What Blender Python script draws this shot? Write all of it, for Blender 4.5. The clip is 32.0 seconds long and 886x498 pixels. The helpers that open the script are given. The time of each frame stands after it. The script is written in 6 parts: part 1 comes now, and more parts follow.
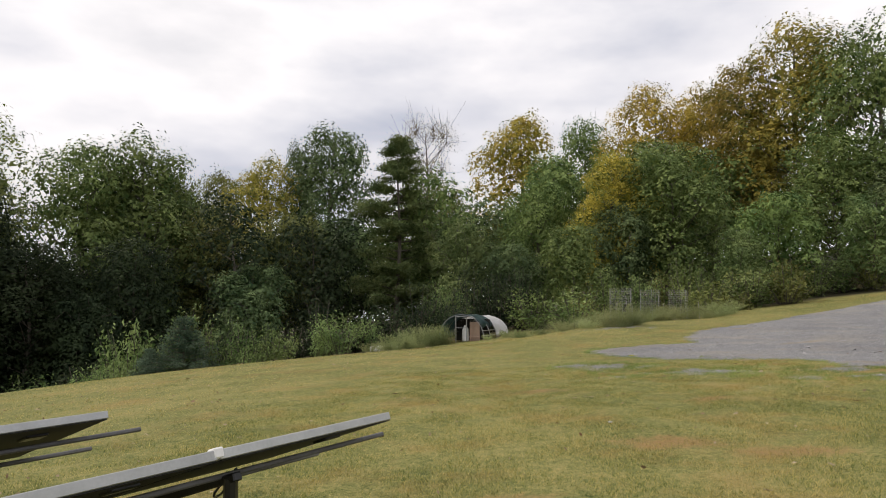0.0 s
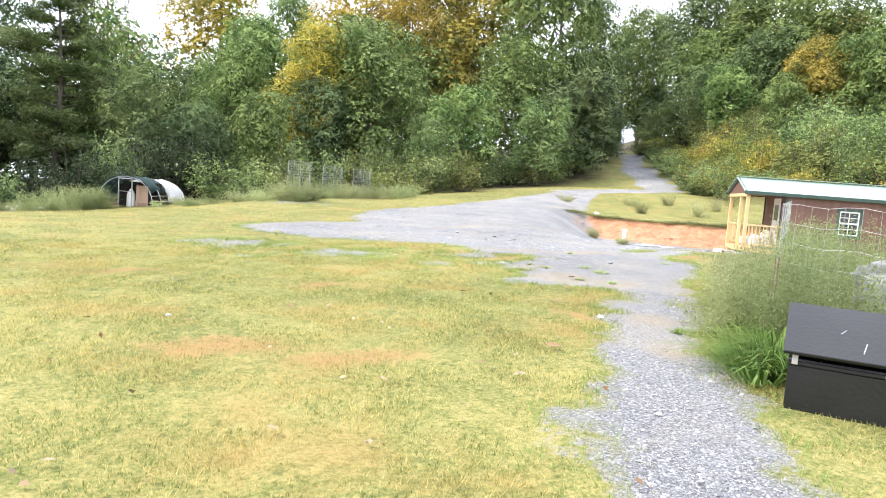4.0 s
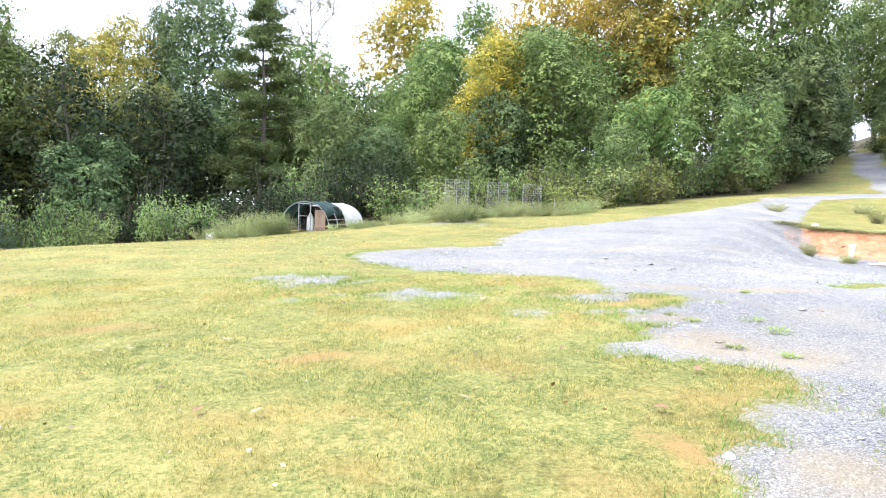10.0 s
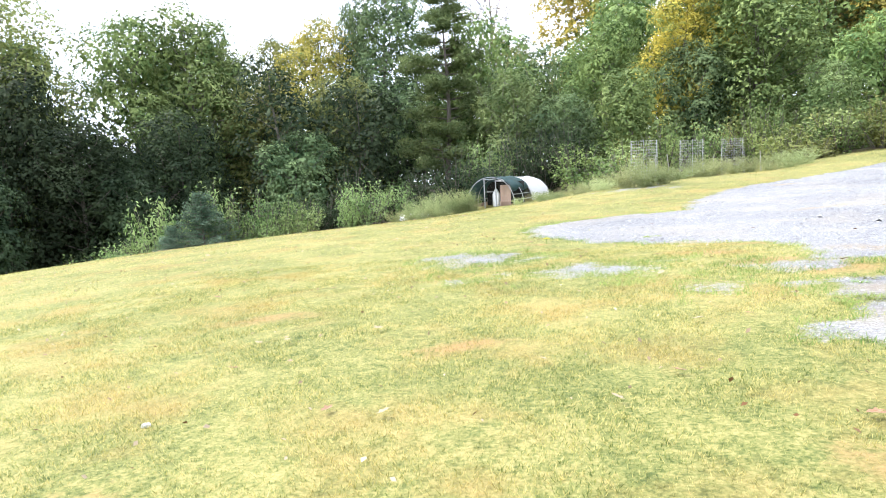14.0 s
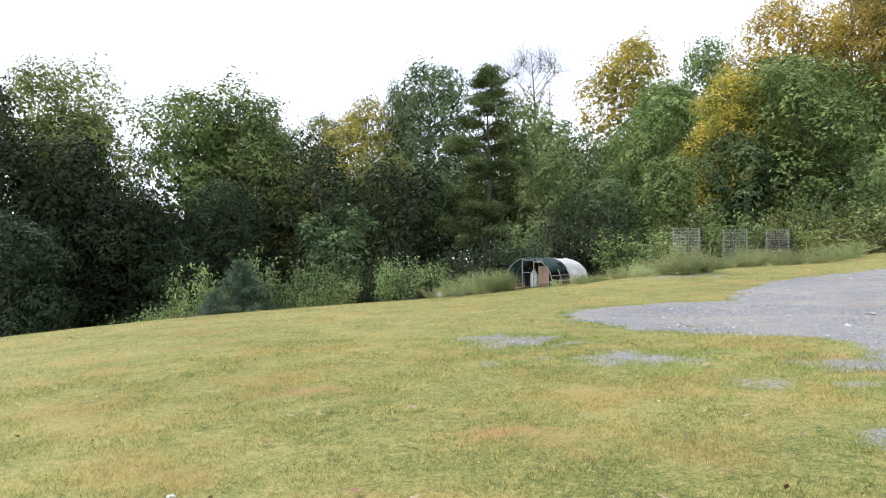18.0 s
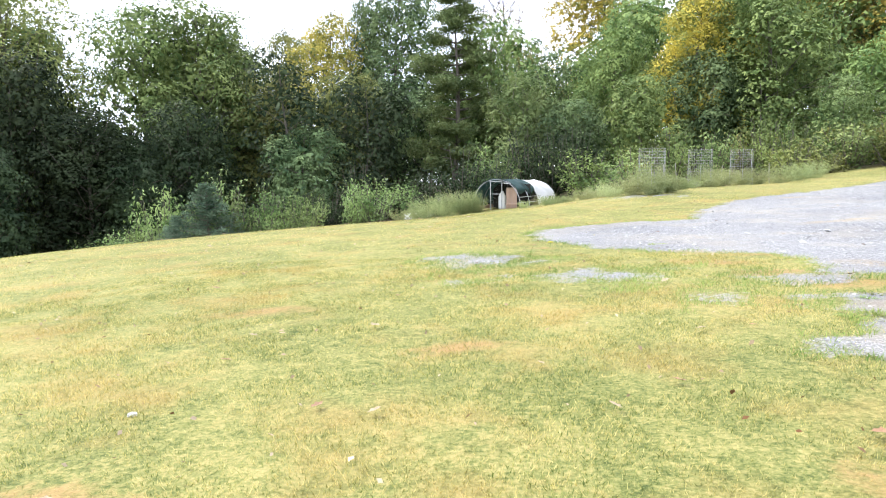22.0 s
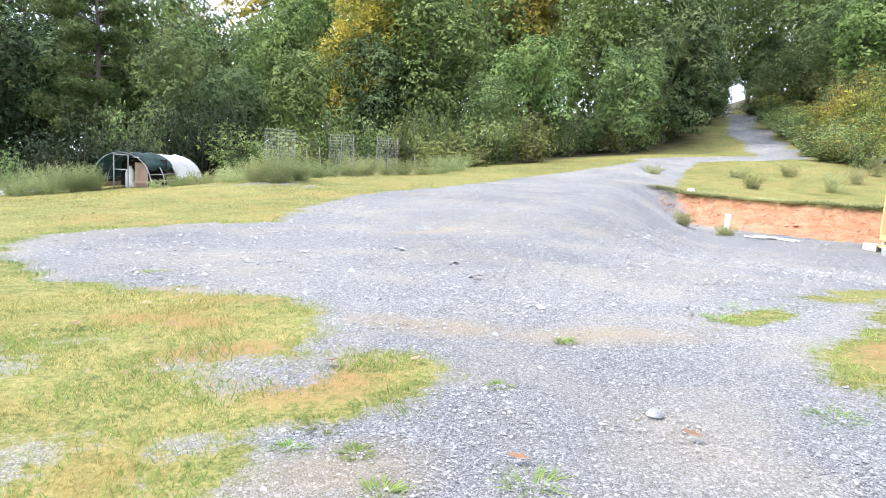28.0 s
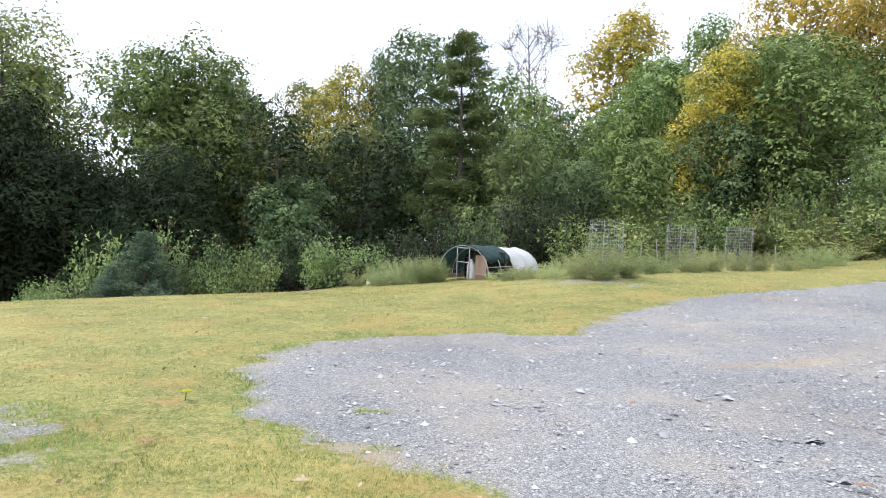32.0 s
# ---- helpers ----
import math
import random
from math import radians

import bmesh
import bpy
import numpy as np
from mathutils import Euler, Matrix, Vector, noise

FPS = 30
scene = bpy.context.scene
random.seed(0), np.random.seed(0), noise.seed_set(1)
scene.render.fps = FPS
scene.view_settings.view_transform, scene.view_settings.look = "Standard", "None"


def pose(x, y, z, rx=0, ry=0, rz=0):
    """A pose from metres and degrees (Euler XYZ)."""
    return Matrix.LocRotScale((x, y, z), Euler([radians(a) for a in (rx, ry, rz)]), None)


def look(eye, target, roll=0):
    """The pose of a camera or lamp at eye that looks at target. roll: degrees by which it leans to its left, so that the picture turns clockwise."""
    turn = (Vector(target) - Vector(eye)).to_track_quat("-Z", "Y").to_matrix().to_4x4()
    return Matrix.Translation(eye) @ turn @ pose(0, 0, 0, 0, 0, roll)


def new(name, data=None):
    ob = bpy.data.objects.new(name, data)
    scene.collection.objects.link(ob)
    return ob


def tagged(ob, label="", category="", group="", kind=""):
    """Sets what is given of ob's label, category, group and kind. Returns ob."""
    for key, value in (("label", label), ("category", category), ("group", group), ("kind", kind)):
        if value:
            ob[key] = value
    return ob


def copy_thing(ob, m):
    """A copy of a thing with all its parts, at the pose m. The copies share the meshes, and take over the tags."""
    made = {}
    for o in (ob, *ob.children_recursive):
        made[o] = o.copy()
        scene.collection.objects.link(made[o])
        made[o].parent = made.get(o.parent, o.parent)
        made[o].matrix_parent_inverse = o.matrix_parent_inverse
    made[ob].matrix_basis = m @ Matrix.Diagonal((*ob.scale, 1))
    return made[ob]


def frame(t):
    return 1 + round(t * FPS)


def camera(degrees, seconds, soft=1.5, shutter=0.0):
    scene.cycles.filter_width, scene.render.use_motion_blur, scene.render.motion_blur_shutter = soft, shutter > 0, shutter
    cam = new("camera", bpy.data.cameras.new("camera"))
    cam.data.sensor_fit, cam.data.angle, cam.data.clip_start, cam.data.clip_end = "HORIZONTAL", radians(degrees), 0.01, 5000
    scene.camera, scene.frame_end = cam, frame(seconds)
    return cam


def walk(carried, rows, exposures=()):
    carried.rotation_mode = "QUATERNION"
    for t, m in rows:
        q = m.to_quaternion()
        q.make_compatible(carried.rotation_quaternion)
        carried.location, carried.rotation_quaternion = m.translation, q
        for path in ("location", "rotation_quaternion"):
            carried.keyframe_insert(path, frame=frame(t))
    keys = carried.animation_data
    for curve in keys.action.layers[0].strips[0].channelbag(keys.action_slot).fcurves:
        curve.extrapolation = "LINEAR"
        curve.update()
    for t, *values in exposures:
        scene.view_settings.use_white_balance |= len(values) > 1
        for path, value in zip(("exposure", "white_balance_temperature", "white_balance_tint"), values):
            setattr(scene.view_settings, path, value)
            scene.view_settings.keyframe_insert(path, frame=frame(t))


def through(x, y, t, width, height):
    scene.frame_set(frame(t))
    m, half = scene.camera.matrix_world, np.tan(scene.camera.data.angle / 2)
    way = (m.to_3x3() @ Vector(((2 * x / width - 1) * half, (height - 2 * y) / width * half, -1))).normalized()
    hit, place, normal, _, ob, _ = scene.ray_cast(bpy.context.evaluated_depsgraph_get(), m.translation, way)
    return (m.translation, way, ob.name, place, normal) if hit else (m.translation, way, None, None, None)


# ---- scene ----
cam = camera(65.9, 32.0, 1.0)
PATH = [
    (0, (0.029, -0.042, 1.264), (-0.041, 1.95, 1.428), -0.1),
    (0.5, (0.183, 0.164, 1.196), (0.281, 2.161, 1.166), -4.5),
    (1, (0.306, 0.453, 1.176), (0.694, 2.413, 1.098), 0.7),
    (1.5, (0.418, 0.566, 1.183), (1.06, 2.46, 1.169), 2.3),
    (2, (0.606, 0.679, 1.219), (1.177, 2.595, 1.179), 2.2),
    (2.5, (0.763, 0.898, 1.19), (1.426, 2.783, 1.112), 3.0),
    (4.5, (1.648, 1.544, 1.226), (2.416, 3.382, 1.044), 4.6),
    (5, (1.867, 1.682, 1.267), (2.398, 3.603, 1.096), 2.3),
    (5.5, (2.016, 1.911, 1.28), (2.46, 3.861, 1.249), 2.9),
    (6, (2.154, 2.077, 1.272), (2.834, 3.956, 1.185), 4.4),
    (6.5, (2.386, 2.211, 1.293), (2.98, 4.117, 1.171), 2.2),
    (7, (2.539, 2.366, 1.29), (3.09, 4.283, 1.146), 0.9),
    (7.5, (2.652, 2.578, 1.297), (3.202, 4.497, 1.173), 4.9),
    (8, (2.798, 2.749, 1.289), (3.213, 4.703, 1.194), 4.6),
    (8.5, (2.933, 2.917, 1.322), (3.066, 4.908, 1.194), 3.0),
    (9, (3.051, 3.149, 1.304), (3.142, 5.144, 1.187), 3.0),
    (9.5, (3.217, 3.378, 1.301), (3.523, 5.348, 1.145), 3.5),
    (10, (3.412, 3.525, 1.355), (3.614, 5.508, 1.197), 2.3),
    (10.5, (3.471, 3.715, 1.353), (3.582, 5.711, 1.28), 4.0),
    (11, (3.543, 3.883, 1.363), (3.741, 5.869, 1.238), 6.2),
    (11.5, (3.662, 4.015, 1.387), (3.626, 6.014, 1.325), 3.3),
    (12, (3.764, 4.04, 1.412), (3.569, 6.028, 1.312), -2.1),
    (12.5, (3.781, 4.058, 1.398), (3.693, 6.053, 1.284), -0.5),
    (13, (3.761, 4.054, 1.401), (3.617, 6.046, 1.293), 1.3),
    (13.5, (3.75, 4.014, 1.377), (3.539, 5.996, 1.212), -0.2),
    (14, (3.747, 4.006, 1.357), (3.386, 5.959, 1.12), -2.7),
    (14.5, (3.739, 4.016, 1.375), (3.313, 5.968, 1.29), -3.5),
    (16.5, (3.718, 4.074, 1.369), (3.294, 6.029, 1.352), -0.3),
    (17, (3.723, 4.058, 1.385), (3.287, 6.01, 1.39), -0.1),
    (17.5, (3.712, 4.05, 1.381), (3.257, 5.997, 1.411), 0.3),
    (18, (3.708, 4.047, 1.367), (3.246, 5.993, 1.358), -0.2),
    (18.5, (3.713, 4.045, 1.37), (3.268, 5.994, 1.328), -0.1),
    (19, (3.705, 4.052, 1.363), (3.206, 5.987, 1.299), -0.7),
    (19.5, (3.715, 4.065, 1.363), (3.272, 6.014, 1.29), -1.2),
    (20, (3.714, 4.077, 1.361), (3.241, 6.019, 1.273), -0.8),
    (20.5, (3.712, 4.077, 1.362), (3.236, 6.017, 1.268), -1.0),
    (21, (3.714, 4.067, 1.36), (3.247, 6.009, 1.262), -0.9),
    (21.5, (3.737, 4.071, 1.349), (3.304, 6.018, 1.204), -1.2),
    (22, (3.757, 4.09, 1.331), (3.384, 6.041, 1.096), -0.5),
    (22.5, (3.771, 4.29, 1.307), (3.555, 6.25, 0.974), -2.0),
    (23, (3.862, 4.517, 1.294), (3.911, 6.493, 0.988), 3.0),
    (23.5, (4.082, 4.76, 1.313), (4.241, 6.737, 1.056), 5.0),
    (24, (4.262, 5.055, 1.344), (4.516, 7.031, 1.163), 3.2),
    (24.5, (4.419, 5.32, 1.365), (4.915, 7.24, 1.106), 5.9),
    (25, (4.668, 5.618, 1.418), (5.107, 7.543, 1.1), 3.6),
    (25.5, (4.866, 5.94, 1.407), (5.334, 7.869, 1.165), 4.3),
    (26, (5.111, 6.251, 1.44), (5.726, 8.154, 1.396), 5.6),
    (26.5, (5.357, 6.474, 1.485), (5.866, 8.404, 1.363), 2.3),
    (28.5, (6.25, 7.6, 1.54), (6.738, 9.519, 1.254), 4.2),
    (29, (6.49, 7.79, 1.58), (6.725, 9.76, 1.323), 4.0),
    (29.5, (6.6, 7.96, 1.62), (6.565, 9.96, 1.646), 2.1),
    (30, (6.6, 8.22, 1.62), (6.29, 10.196, 1.589), 3.2),
    (30.5, (6.7, 8.58, 1.624), (6.141, 10.5, 1.607), 2.5),
    (31, (6.656, 8.9, 1.622), (6.018, 10.795, 1.661), 0.3),
    (31.5, (6.642, 9.2, 1.607), (6.217, 11.152, 1.511), 1.4),
    (32, (6.732, 9.592, 1.649), (6.233, 11.527, 1.577), 2.6),
]
walk(cam, [(t, look(eye, target, roll)) for t, eye, target, roll in PATH],
     [(0, -0.72, 7450, 12), (0.6, -0.38, 7700, 13), (1.0, -0.05, 7900, 14), (1.5, 0.30, 7700, 14), (2.0, 0.63, 7350, 13), (2.5, 0.73, 6950, 12), (4.5, 0.88, 6650, 10), (6, 0.93, 6480, 10), (9, 1.08, 6430, 10), (12, 0.88, 6400, 10), (13, 0.98, 6400, 10), (14, 1.08, 6400, 10), (14.5, 0.88, 6450, 10), (16.5, 0.18, 6600, 10), (17, 0.24, 6600, 10), (18, 0.18, 6600, 10), (19, 0.40, 6650, 11), (20, 0.63, 6600, 11), (21, 0.63, 6600, 10), (22, 0.90, 6500, 10), (23, 1.00, 6480, 10), (25, 0.78, 6420, 10), (26, 0.84, 6380, 10), (29, 0.68, 6400, 10), (30, 0.58, 6500, 10), (31, 0.43, 6500, 10), (32, 0.38, 6500, 10)])

# ---- world and sun ----
SUN_AZIMUTH, SUN_HEIGHT = 285.0, 47.0        # degrees; azimuth from +y towards +x
sky_world = bpy.data.worlds.new("sky")
scene.world = sky_world
sky_world.use_nodes = True
wt = sky_world.node_tree
wt.nodes.clear()
w_out = wt.nodes.new("ShaderNodeOutputWorld")
w_bg = wt.nodes.new("ShaderNodeBackground")
w_sky = wt.nodes.new("ShaderNodeTexSky")
w_sky.sky_type = "NISHITA"
w_sky.sun_disc = False
w_sky.sun_elevation = radians(SUN_HEIGHT)
w_sky.sun_rotation = radians(SUN_AZIMUTH)
w_co = wt.nodes.new("ShaderNodeTexCoord")
w_map = wt.nodes.new("ShaderNodeMapping")
w_map.inputs["Scale"].default_value = (1.0, 1.0, 2.6)
w_no = wt.nodes.new("ShaderNodeTexNoise")
w_no.inputs["Scale"].default_value = 2.1
w_no.inputs["Detail"].default_value = 6
w_no.inputs["Roughness"].default_value = 0.5
w_ra = wt.nodes.new("ShaderNodeValToRGB")
w_ra.color_ramp.elements[0].position = 0.22
w_ra.color_ramp.elements[0].color = (0.55, 0.55, 0.55, 1)
w_ra.color_ramp.elements[1].position = 0.42
w_cl = wt.nodes.new("ShaderNodeValToRGB")
w_cl.color_ramp.elements[0].position = 0.43
w_cl.color_ramp.elements[0].color = (14.6, 15.4, 17.4, 1)
w_cl.color_ramp.elements[1].position = 0.66
w_cl.color_ramp.elements[1].color = (7.6, 8.7, 11.4, 1)
w_mx = wt.nodes.new("ShaderNodeMix")
w_mx.data_type = "RGBA"
wt.links.new(w_co.outputs["Generated"], w_map.inputs["Vector"])
wt.links.new(w_map.outputs[0], w_no.inputs["Vector"])
wt.links.new(w_no.outputs["Fac"], w_ra.inputs[0])
wt.links.new(w_no.outputs["Fac"], w_cl.inputs[0])
wt.links.new(w_ra.outputs["Color"], w_mx.inputs["Factor"])
wt.links.new(w_sky.outputs[0], w_mx.inputs["A"])
wt.links.new(w_cl.outputs["Color"], w_mx.inputs["B"])
wt.links.new(w_mx.outputs["Result"], w_bg.inputs["Color"])
w_bg.inputs["Strength"].default_value = 0.11
wt.links.new(w_bg.outputs[0], w_out.inputs[0])

sun = new("sun", bpy.data.lights.new("sun", "SUN"))
sun.data.energy = 3.0
sun.data.angle = radians(7)
sun.data.color = (1.0, 0.93, 0.8)
sa, sh = radians(SUN_AZIMUTH), radians(SUN_HEIGHT)
sun.matrix_world = look((60 * math.sin(sa) * math.cos(sh), 60 * math.cos(sa) * math.cos(sh), 60 * math.sin(sh)), (0, 0, 0))


# ---- materials ----
def node_material(name):
    m = bpy.data.materials.new(name)
    m.use_nodes = True
    return m, m.node_tree, m.node_tree.nodes["Principled BSDF"]


def ramp(nt, stops):
    r = nt.nodes.new("ShaderNodeValToRGB")
    els = r.color_ramp.elements
    while len(els) < len(stops):
        els.new(0.5)
    for e, (p, c) in zip(els, stops):
        e.position = p
        e.color = (*c, 1)
    return r


def noise_node(nt, scale, detail=4, rough=0.55, coords=None):
    n = nt.nodes.new("ShaderNodeTexNoise")
    n.inputs["Scale"].default_value = scale
    n.inputs["Detail"].default_value = detail
    n.inputs["Roughness"].default_value = rough
    if coords is not None:
        nt.links.new(coords, n.inputs["Vector"])
    return n


def mix_node(nt, a, b, fac, blend="MIX"):
    x = nt.nodes.new("ShaderNodeMix")
    x.data_type = "RGBA"
    x.blend_type = blend
    for sock, v in (("A", a), ("B", b), ("Factor", fac)):
        if isinstance(v, (int, float)):
            x.inputs[sock].default_value = v
        elif isinstance(v, tuple):
            x.inputs[sock].default_value = (*v, 1)
        else:
            nt.links.new(v, x.inputs[sock])
    return x.outputs["Result"]


def math_node(nt, op, a, b=0.0, clamp=False):
    x = nt.nodes.new("ShaderNodeMath")
    x.operation = op
    x.use_clamp = clamp
    for i, v in enumerate((a, b)):
        if isinstance(v, (int, float)):
            x.inputs[i].default_value = v
        else:
            nt.links.new(v, x.inputs[i])
    return x.outputs[0]


def bump_node(nt, bsdf, height, strength, distance):
    b = nt.nodes.new("ShaderNodeBump")
    b.inputs["Strength"].default_value = strength
    b.inputs["Distance"].default_value = distance
    nt.links.new(height, b.inputs["Height"])
    nt.links.new(b.outputs[0], bsdf.inputs["Normal"])


def plain(name, c1, c2, rough=0.7, metal=0.0, scale=6.0, fine=60.0, bump=0.25, stretch=None):
    """A surface with two scales of variation between two colours, and a fine relief."""
    m, nt, b = node_material(name)
    co = nt.nodes.new("ShaderNodeTexCoord").outputs["Object"]
    if stretch:
        mp = nt.nodes.new("ShaderNodeMapping")
        mp.inputs["Scale"].default_value = stretch
        nt.links.new(co, mp.inputs["Vector"])
        co = mp.outputs[0]
    n1, n2 = noise_node(nt, scale, 5, 0.6, co), noise_node(nt, fine, 3, 0.6, co)
    s = math_node(nt, "ADD", math_node(nt, "MULTIPLY", n1.outputs["Fac"], 0.75), math_node(nt, "MULTIPLY", n2.outputs["Fac"], 0.35))
    r = ramp(nt, [(0.35, c1), (0.75, c2)])
    nt.links.new(s, r.inputs[0])
    oi = nt.nodes.new("ShaderNodeObjectInfo")
    hs = nt.nodes.new("ShaderNodeHueSaturation")
    nt.links.new(math_node(nt, "ADD", math_node(nt, "MULTIPLY", oi.outputs["Random"], 0.2), 0.9), hs.inputs["Value"])
    nt.links.new(r.outputs[0], hs.inputs["Color"])
    nt.links.new(hs.outputs[0], b.inputs["Base Color"])
    b.inputs["Roughness"].default_value = rough
    b.inputs["Metallic"].default_value = metal
    bump_node(nt, b, n2.outputs["Fac"], bump, 0.01)
    return m


def lawn_colour(nt, fine_random=None, gain=0.86):
    """Grass colour from its place: green, yellowed and dry brown patches."""
    pos = nt.nodes.new("ShaderNodeNewGeometry").outputs["Position"]
    big, mid, small = noise_node(nt, 0.22, 3, 0.5, pos), noise_node(nt, 1.1, 5, 0.65, pos), noise_node(nt, 11.0, 5, 0.7, pos)
    tiny = noise_node(nt, 42.0, 3, 0.7, pos)
    f = math_node(nt, "ADD", math_node(nt, "MULTIPLY", big.outputs["Fac"], 0.35),
                  math_node(nt, "ADD", math_node(nt, "MULTIPLY", mid.outputs["Fac"], 0.45), math_node(nt, "MULTIPLY", small.outputs["Fac"], 0.7)))
    f = math_node(nt, "SUBTRACT", math_node(nt, "ADD", f, math_node(nt, "MULTIPLY", tiny.outputs["Fac"], 0.9)), 0.65)
    if fine_random is not None:
        f = math_node(nt, "ADD", f, math_node(nt, "MULTIPLY", math_node(nt, "SUBTRACT", fine_random, 0.5), 0.6))
    r = ramp(nt, [(0.30, (0.08, 0.112, 0.028)), (0.50, (0.235, 0.25, 0.077)), (0.66, (0.388, 0.35, 0.130)), (0.86, (0.51, 0.425, 0.18))])
    nt.links.new(f, r.inputs[0])
    brown = noise_node(nt, 0.75, 6, 0.66, pos)
    br = ramp(nt, [(0.50, (0, 0, 0)), (0.70, (1, 1, 1))])
    nt.links.new(brown.outputs["Fac"], br.inputs[0])
    straw = mix_node(nt, r.outputs[0], (0.43, 0.265, 0.10), math_node(nt, "MULTIPLY", br.outputs[0], 0.5))
    hs = nt.nodes.new("ShaderNodeHueSaturation")
    hs.inputs["Value"].default_value = gain
    nt.links.new(straw, hs.inputs["Color"])
    return hs.outputs[0], mid, small


def make_ground_material():
    m, nt, b = node_material("ground")
    pos = nt.nodes.new("ShaderNodeNewGeometry").outputs["Position"]
    grass, mid, small = lawn_colour(nt, None, 0.67)
    att = {}
    for key in ("gravel", "clay", "dry", "litter", "sand", "fines"):
        a = nt.nodes.new("ShaderNodeAttribute")
        a.attribute_name = key
        att[key] = a.outputs["Fac"]
    fine = noise_node(nt, 60.0, 2, 0.6, pos)
    # dry thatch
    dryn = math_node(nt, "ADD", math_node(nt, "MULTIPLY", math_node(nt, "SUBTRACT", small.outputs["Fac"], 0.5), 2.2), math_node(nt, "MULTIPLY", math_node(nt, "SUBTRACT", mid.outputs["Fac"], 0.5), 2.4))
    dryf = math_node(nt, "MULTIPLY", math_node(nt, "ADD", math_node(nt, "MULTIPLY", att["dry"], 1.3), math_node(nt, "SUBTRACT", math_node(nt, "MULTIPLY", dryn, math_node(nt, "MINIMUM", math_node(nt, "MULTIPLY", att["dry"], 4.0), 1.0)), 0.3)), 0.95, True)
    c = mix_node(nt, grass, (0.29, 0.165, 0.075), math_node(nt, "MULTIPLY", dryf, 0.7))
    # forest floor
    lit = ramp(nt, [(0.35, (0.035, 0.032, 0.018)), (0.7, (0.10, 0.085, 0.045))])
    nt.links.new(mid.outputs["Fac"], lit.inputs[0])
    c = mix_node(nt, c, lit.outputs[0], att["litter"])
    # red clay
    cl = ramp(nt, [(0.3, (0.29, 0.125, 0.068)), (0.48, (0.45, 0.22, 0.125)), (0.72, (0.57, 0.345, 0.23))])
    str_ = nt.nodes.new("ShaderNodeMapping")
    str_.inputs["Scale"].default_value = (1.0, 1.0, 1.8)
    nt.links.new(pos, str_.inputs["Vector"])
    cn = noise_node(nt, 2.4, 8, 0.78, str_.outputs[0])
    nt.links.new(cn.outputs["Fac"], cl.inputs[0])
    c = mix_node(nt, c, cl.outputs[0], att["clay"])
    # gravel: pale and dark blue-grey stones, with some dust and clay
    stone = []
    for scale in (120.0, 62.0):
        vo = nt.nodes.new("ShaderNodeTexVoronoi")
        vo.inputs["Scale"].default_value = scale
        nt.links.new(pos, vo.inputs["Vector"])
        sep = nt.nodes.new("ShaderNodeSeparateColor")
        nt.links.new(vo.outputs["Color"], sep.inputs[0])
        stone.append((sep.outputs[0], sep.outputs[1], vo.outputs["Distance"]))
    # some of the larger stones lie among the fine ones
    large = math_node(nt, "GREATER_THAN", stone[1][1], 0.8)
    pick = lambda i: math_node(nt, "ADD", math_node(nt, "MULTIPLY", stone[1][i], large), math_node(nt, "MULTIPLY", stone[0][i], math_node(nt, "SUBTRACT", 1.0, large)))  # noqa: E731
    gv = ramp(nt, [(0.0, (0.125, 0.127, 0.134)), (0.4, (0.235, 0.238, 0.247)), (0.8, (0.335, 0.337, 0.347)), (1.0, (0.50, 0.49, 0.475))])
    nt.links.new(pick(0), gv.inputs[0])
    cell, gap = pick(1), pick(2)
    dn = noise_node(nt, 0.7, 5, 0.6, pos)
    dr = ramp(nt, [(0.47, (0, 0, 0)), (0.68, (1, 1, 1))])
    nt.links.new(dn.outputs["Fac"], dr.inputs[0])
    gcol = mix_node(nt, gv.outputs[0], (0.33, 0.29, 0.235), math_node(nt, "MULTIPLY", dr.outputs[0], 0.55))
    sandf = math_node(nt, "MULTIPLY", math_node(nt, "ADD", att["sand"], math_node(nt, "SUBTRACT", math_node(nt, "MULTIPLY", math_node(nt, "ADD", small.outputs["Fac"], mid.outputs["Fac"]), 0.9), 0.9)), math_node(nt, "MINIMUM", math_node(nt, "MULTIPLY", att["sand"], 3.0), 0.6), True)
    gcol = mix_node(nt, gcol, (0.39, 0.31, 0.205), sandf)
    tone = noise_node(nt, 0.35, 4, 0.6, pos)
    tr = ramp(nt, [(0.35, (0.78, 0.79, 0.82)), (0.68, (1.1, 1.1, 1.1))])
    nt.links.new(tone.outputs["Fac"], tr.inputs[0])
    gcol = mix_node(nt, gcol, tr.outputs[0], 1.0, "MULTIPLY")
    screen = ramp(nt, [(0.3, (0.19, 0.195, 0.21)), (0.7, (0.27, 0.275, 0.29))])
    nt.links.new(fine.outputs["Fac"], screen.inputs[0])
    gcol = mix_node(nt, gcol, screen.outputs[0], math_node(nt, "MULTIPLY", att["fines"], 0.85))
    gf = math_node(nt, "ADD", att["gravel"], math_node(nt, "MULTIPLY", math_node(nt, "SUBTRACT", small.outputs["Fac"], 0.5), 0.9))
    gf = math_node(nt, "ADD", gf, math_node(nt, "MULTIPLY", math_node(nt, "SUBTRACT", mid.outputs["Fac"], 0.5), 0.5))
    gs = ramp(nt, [(0.42, (0, 0, 0)), (0.52, (0.6, 0.6, 0.6)), (0.72, (1, 1, 1))])
    nt.links.new(gf, gs.inputs[0])
    c = mix_node(nt, c, gcol, gs.outputs[0])
    nt.links.new(c, b.inputs["Base Color"])
    b.inputs["Roughness"].default_value = 0.9
    b.inputs["Specular IOR Level"].default_value = 0.2
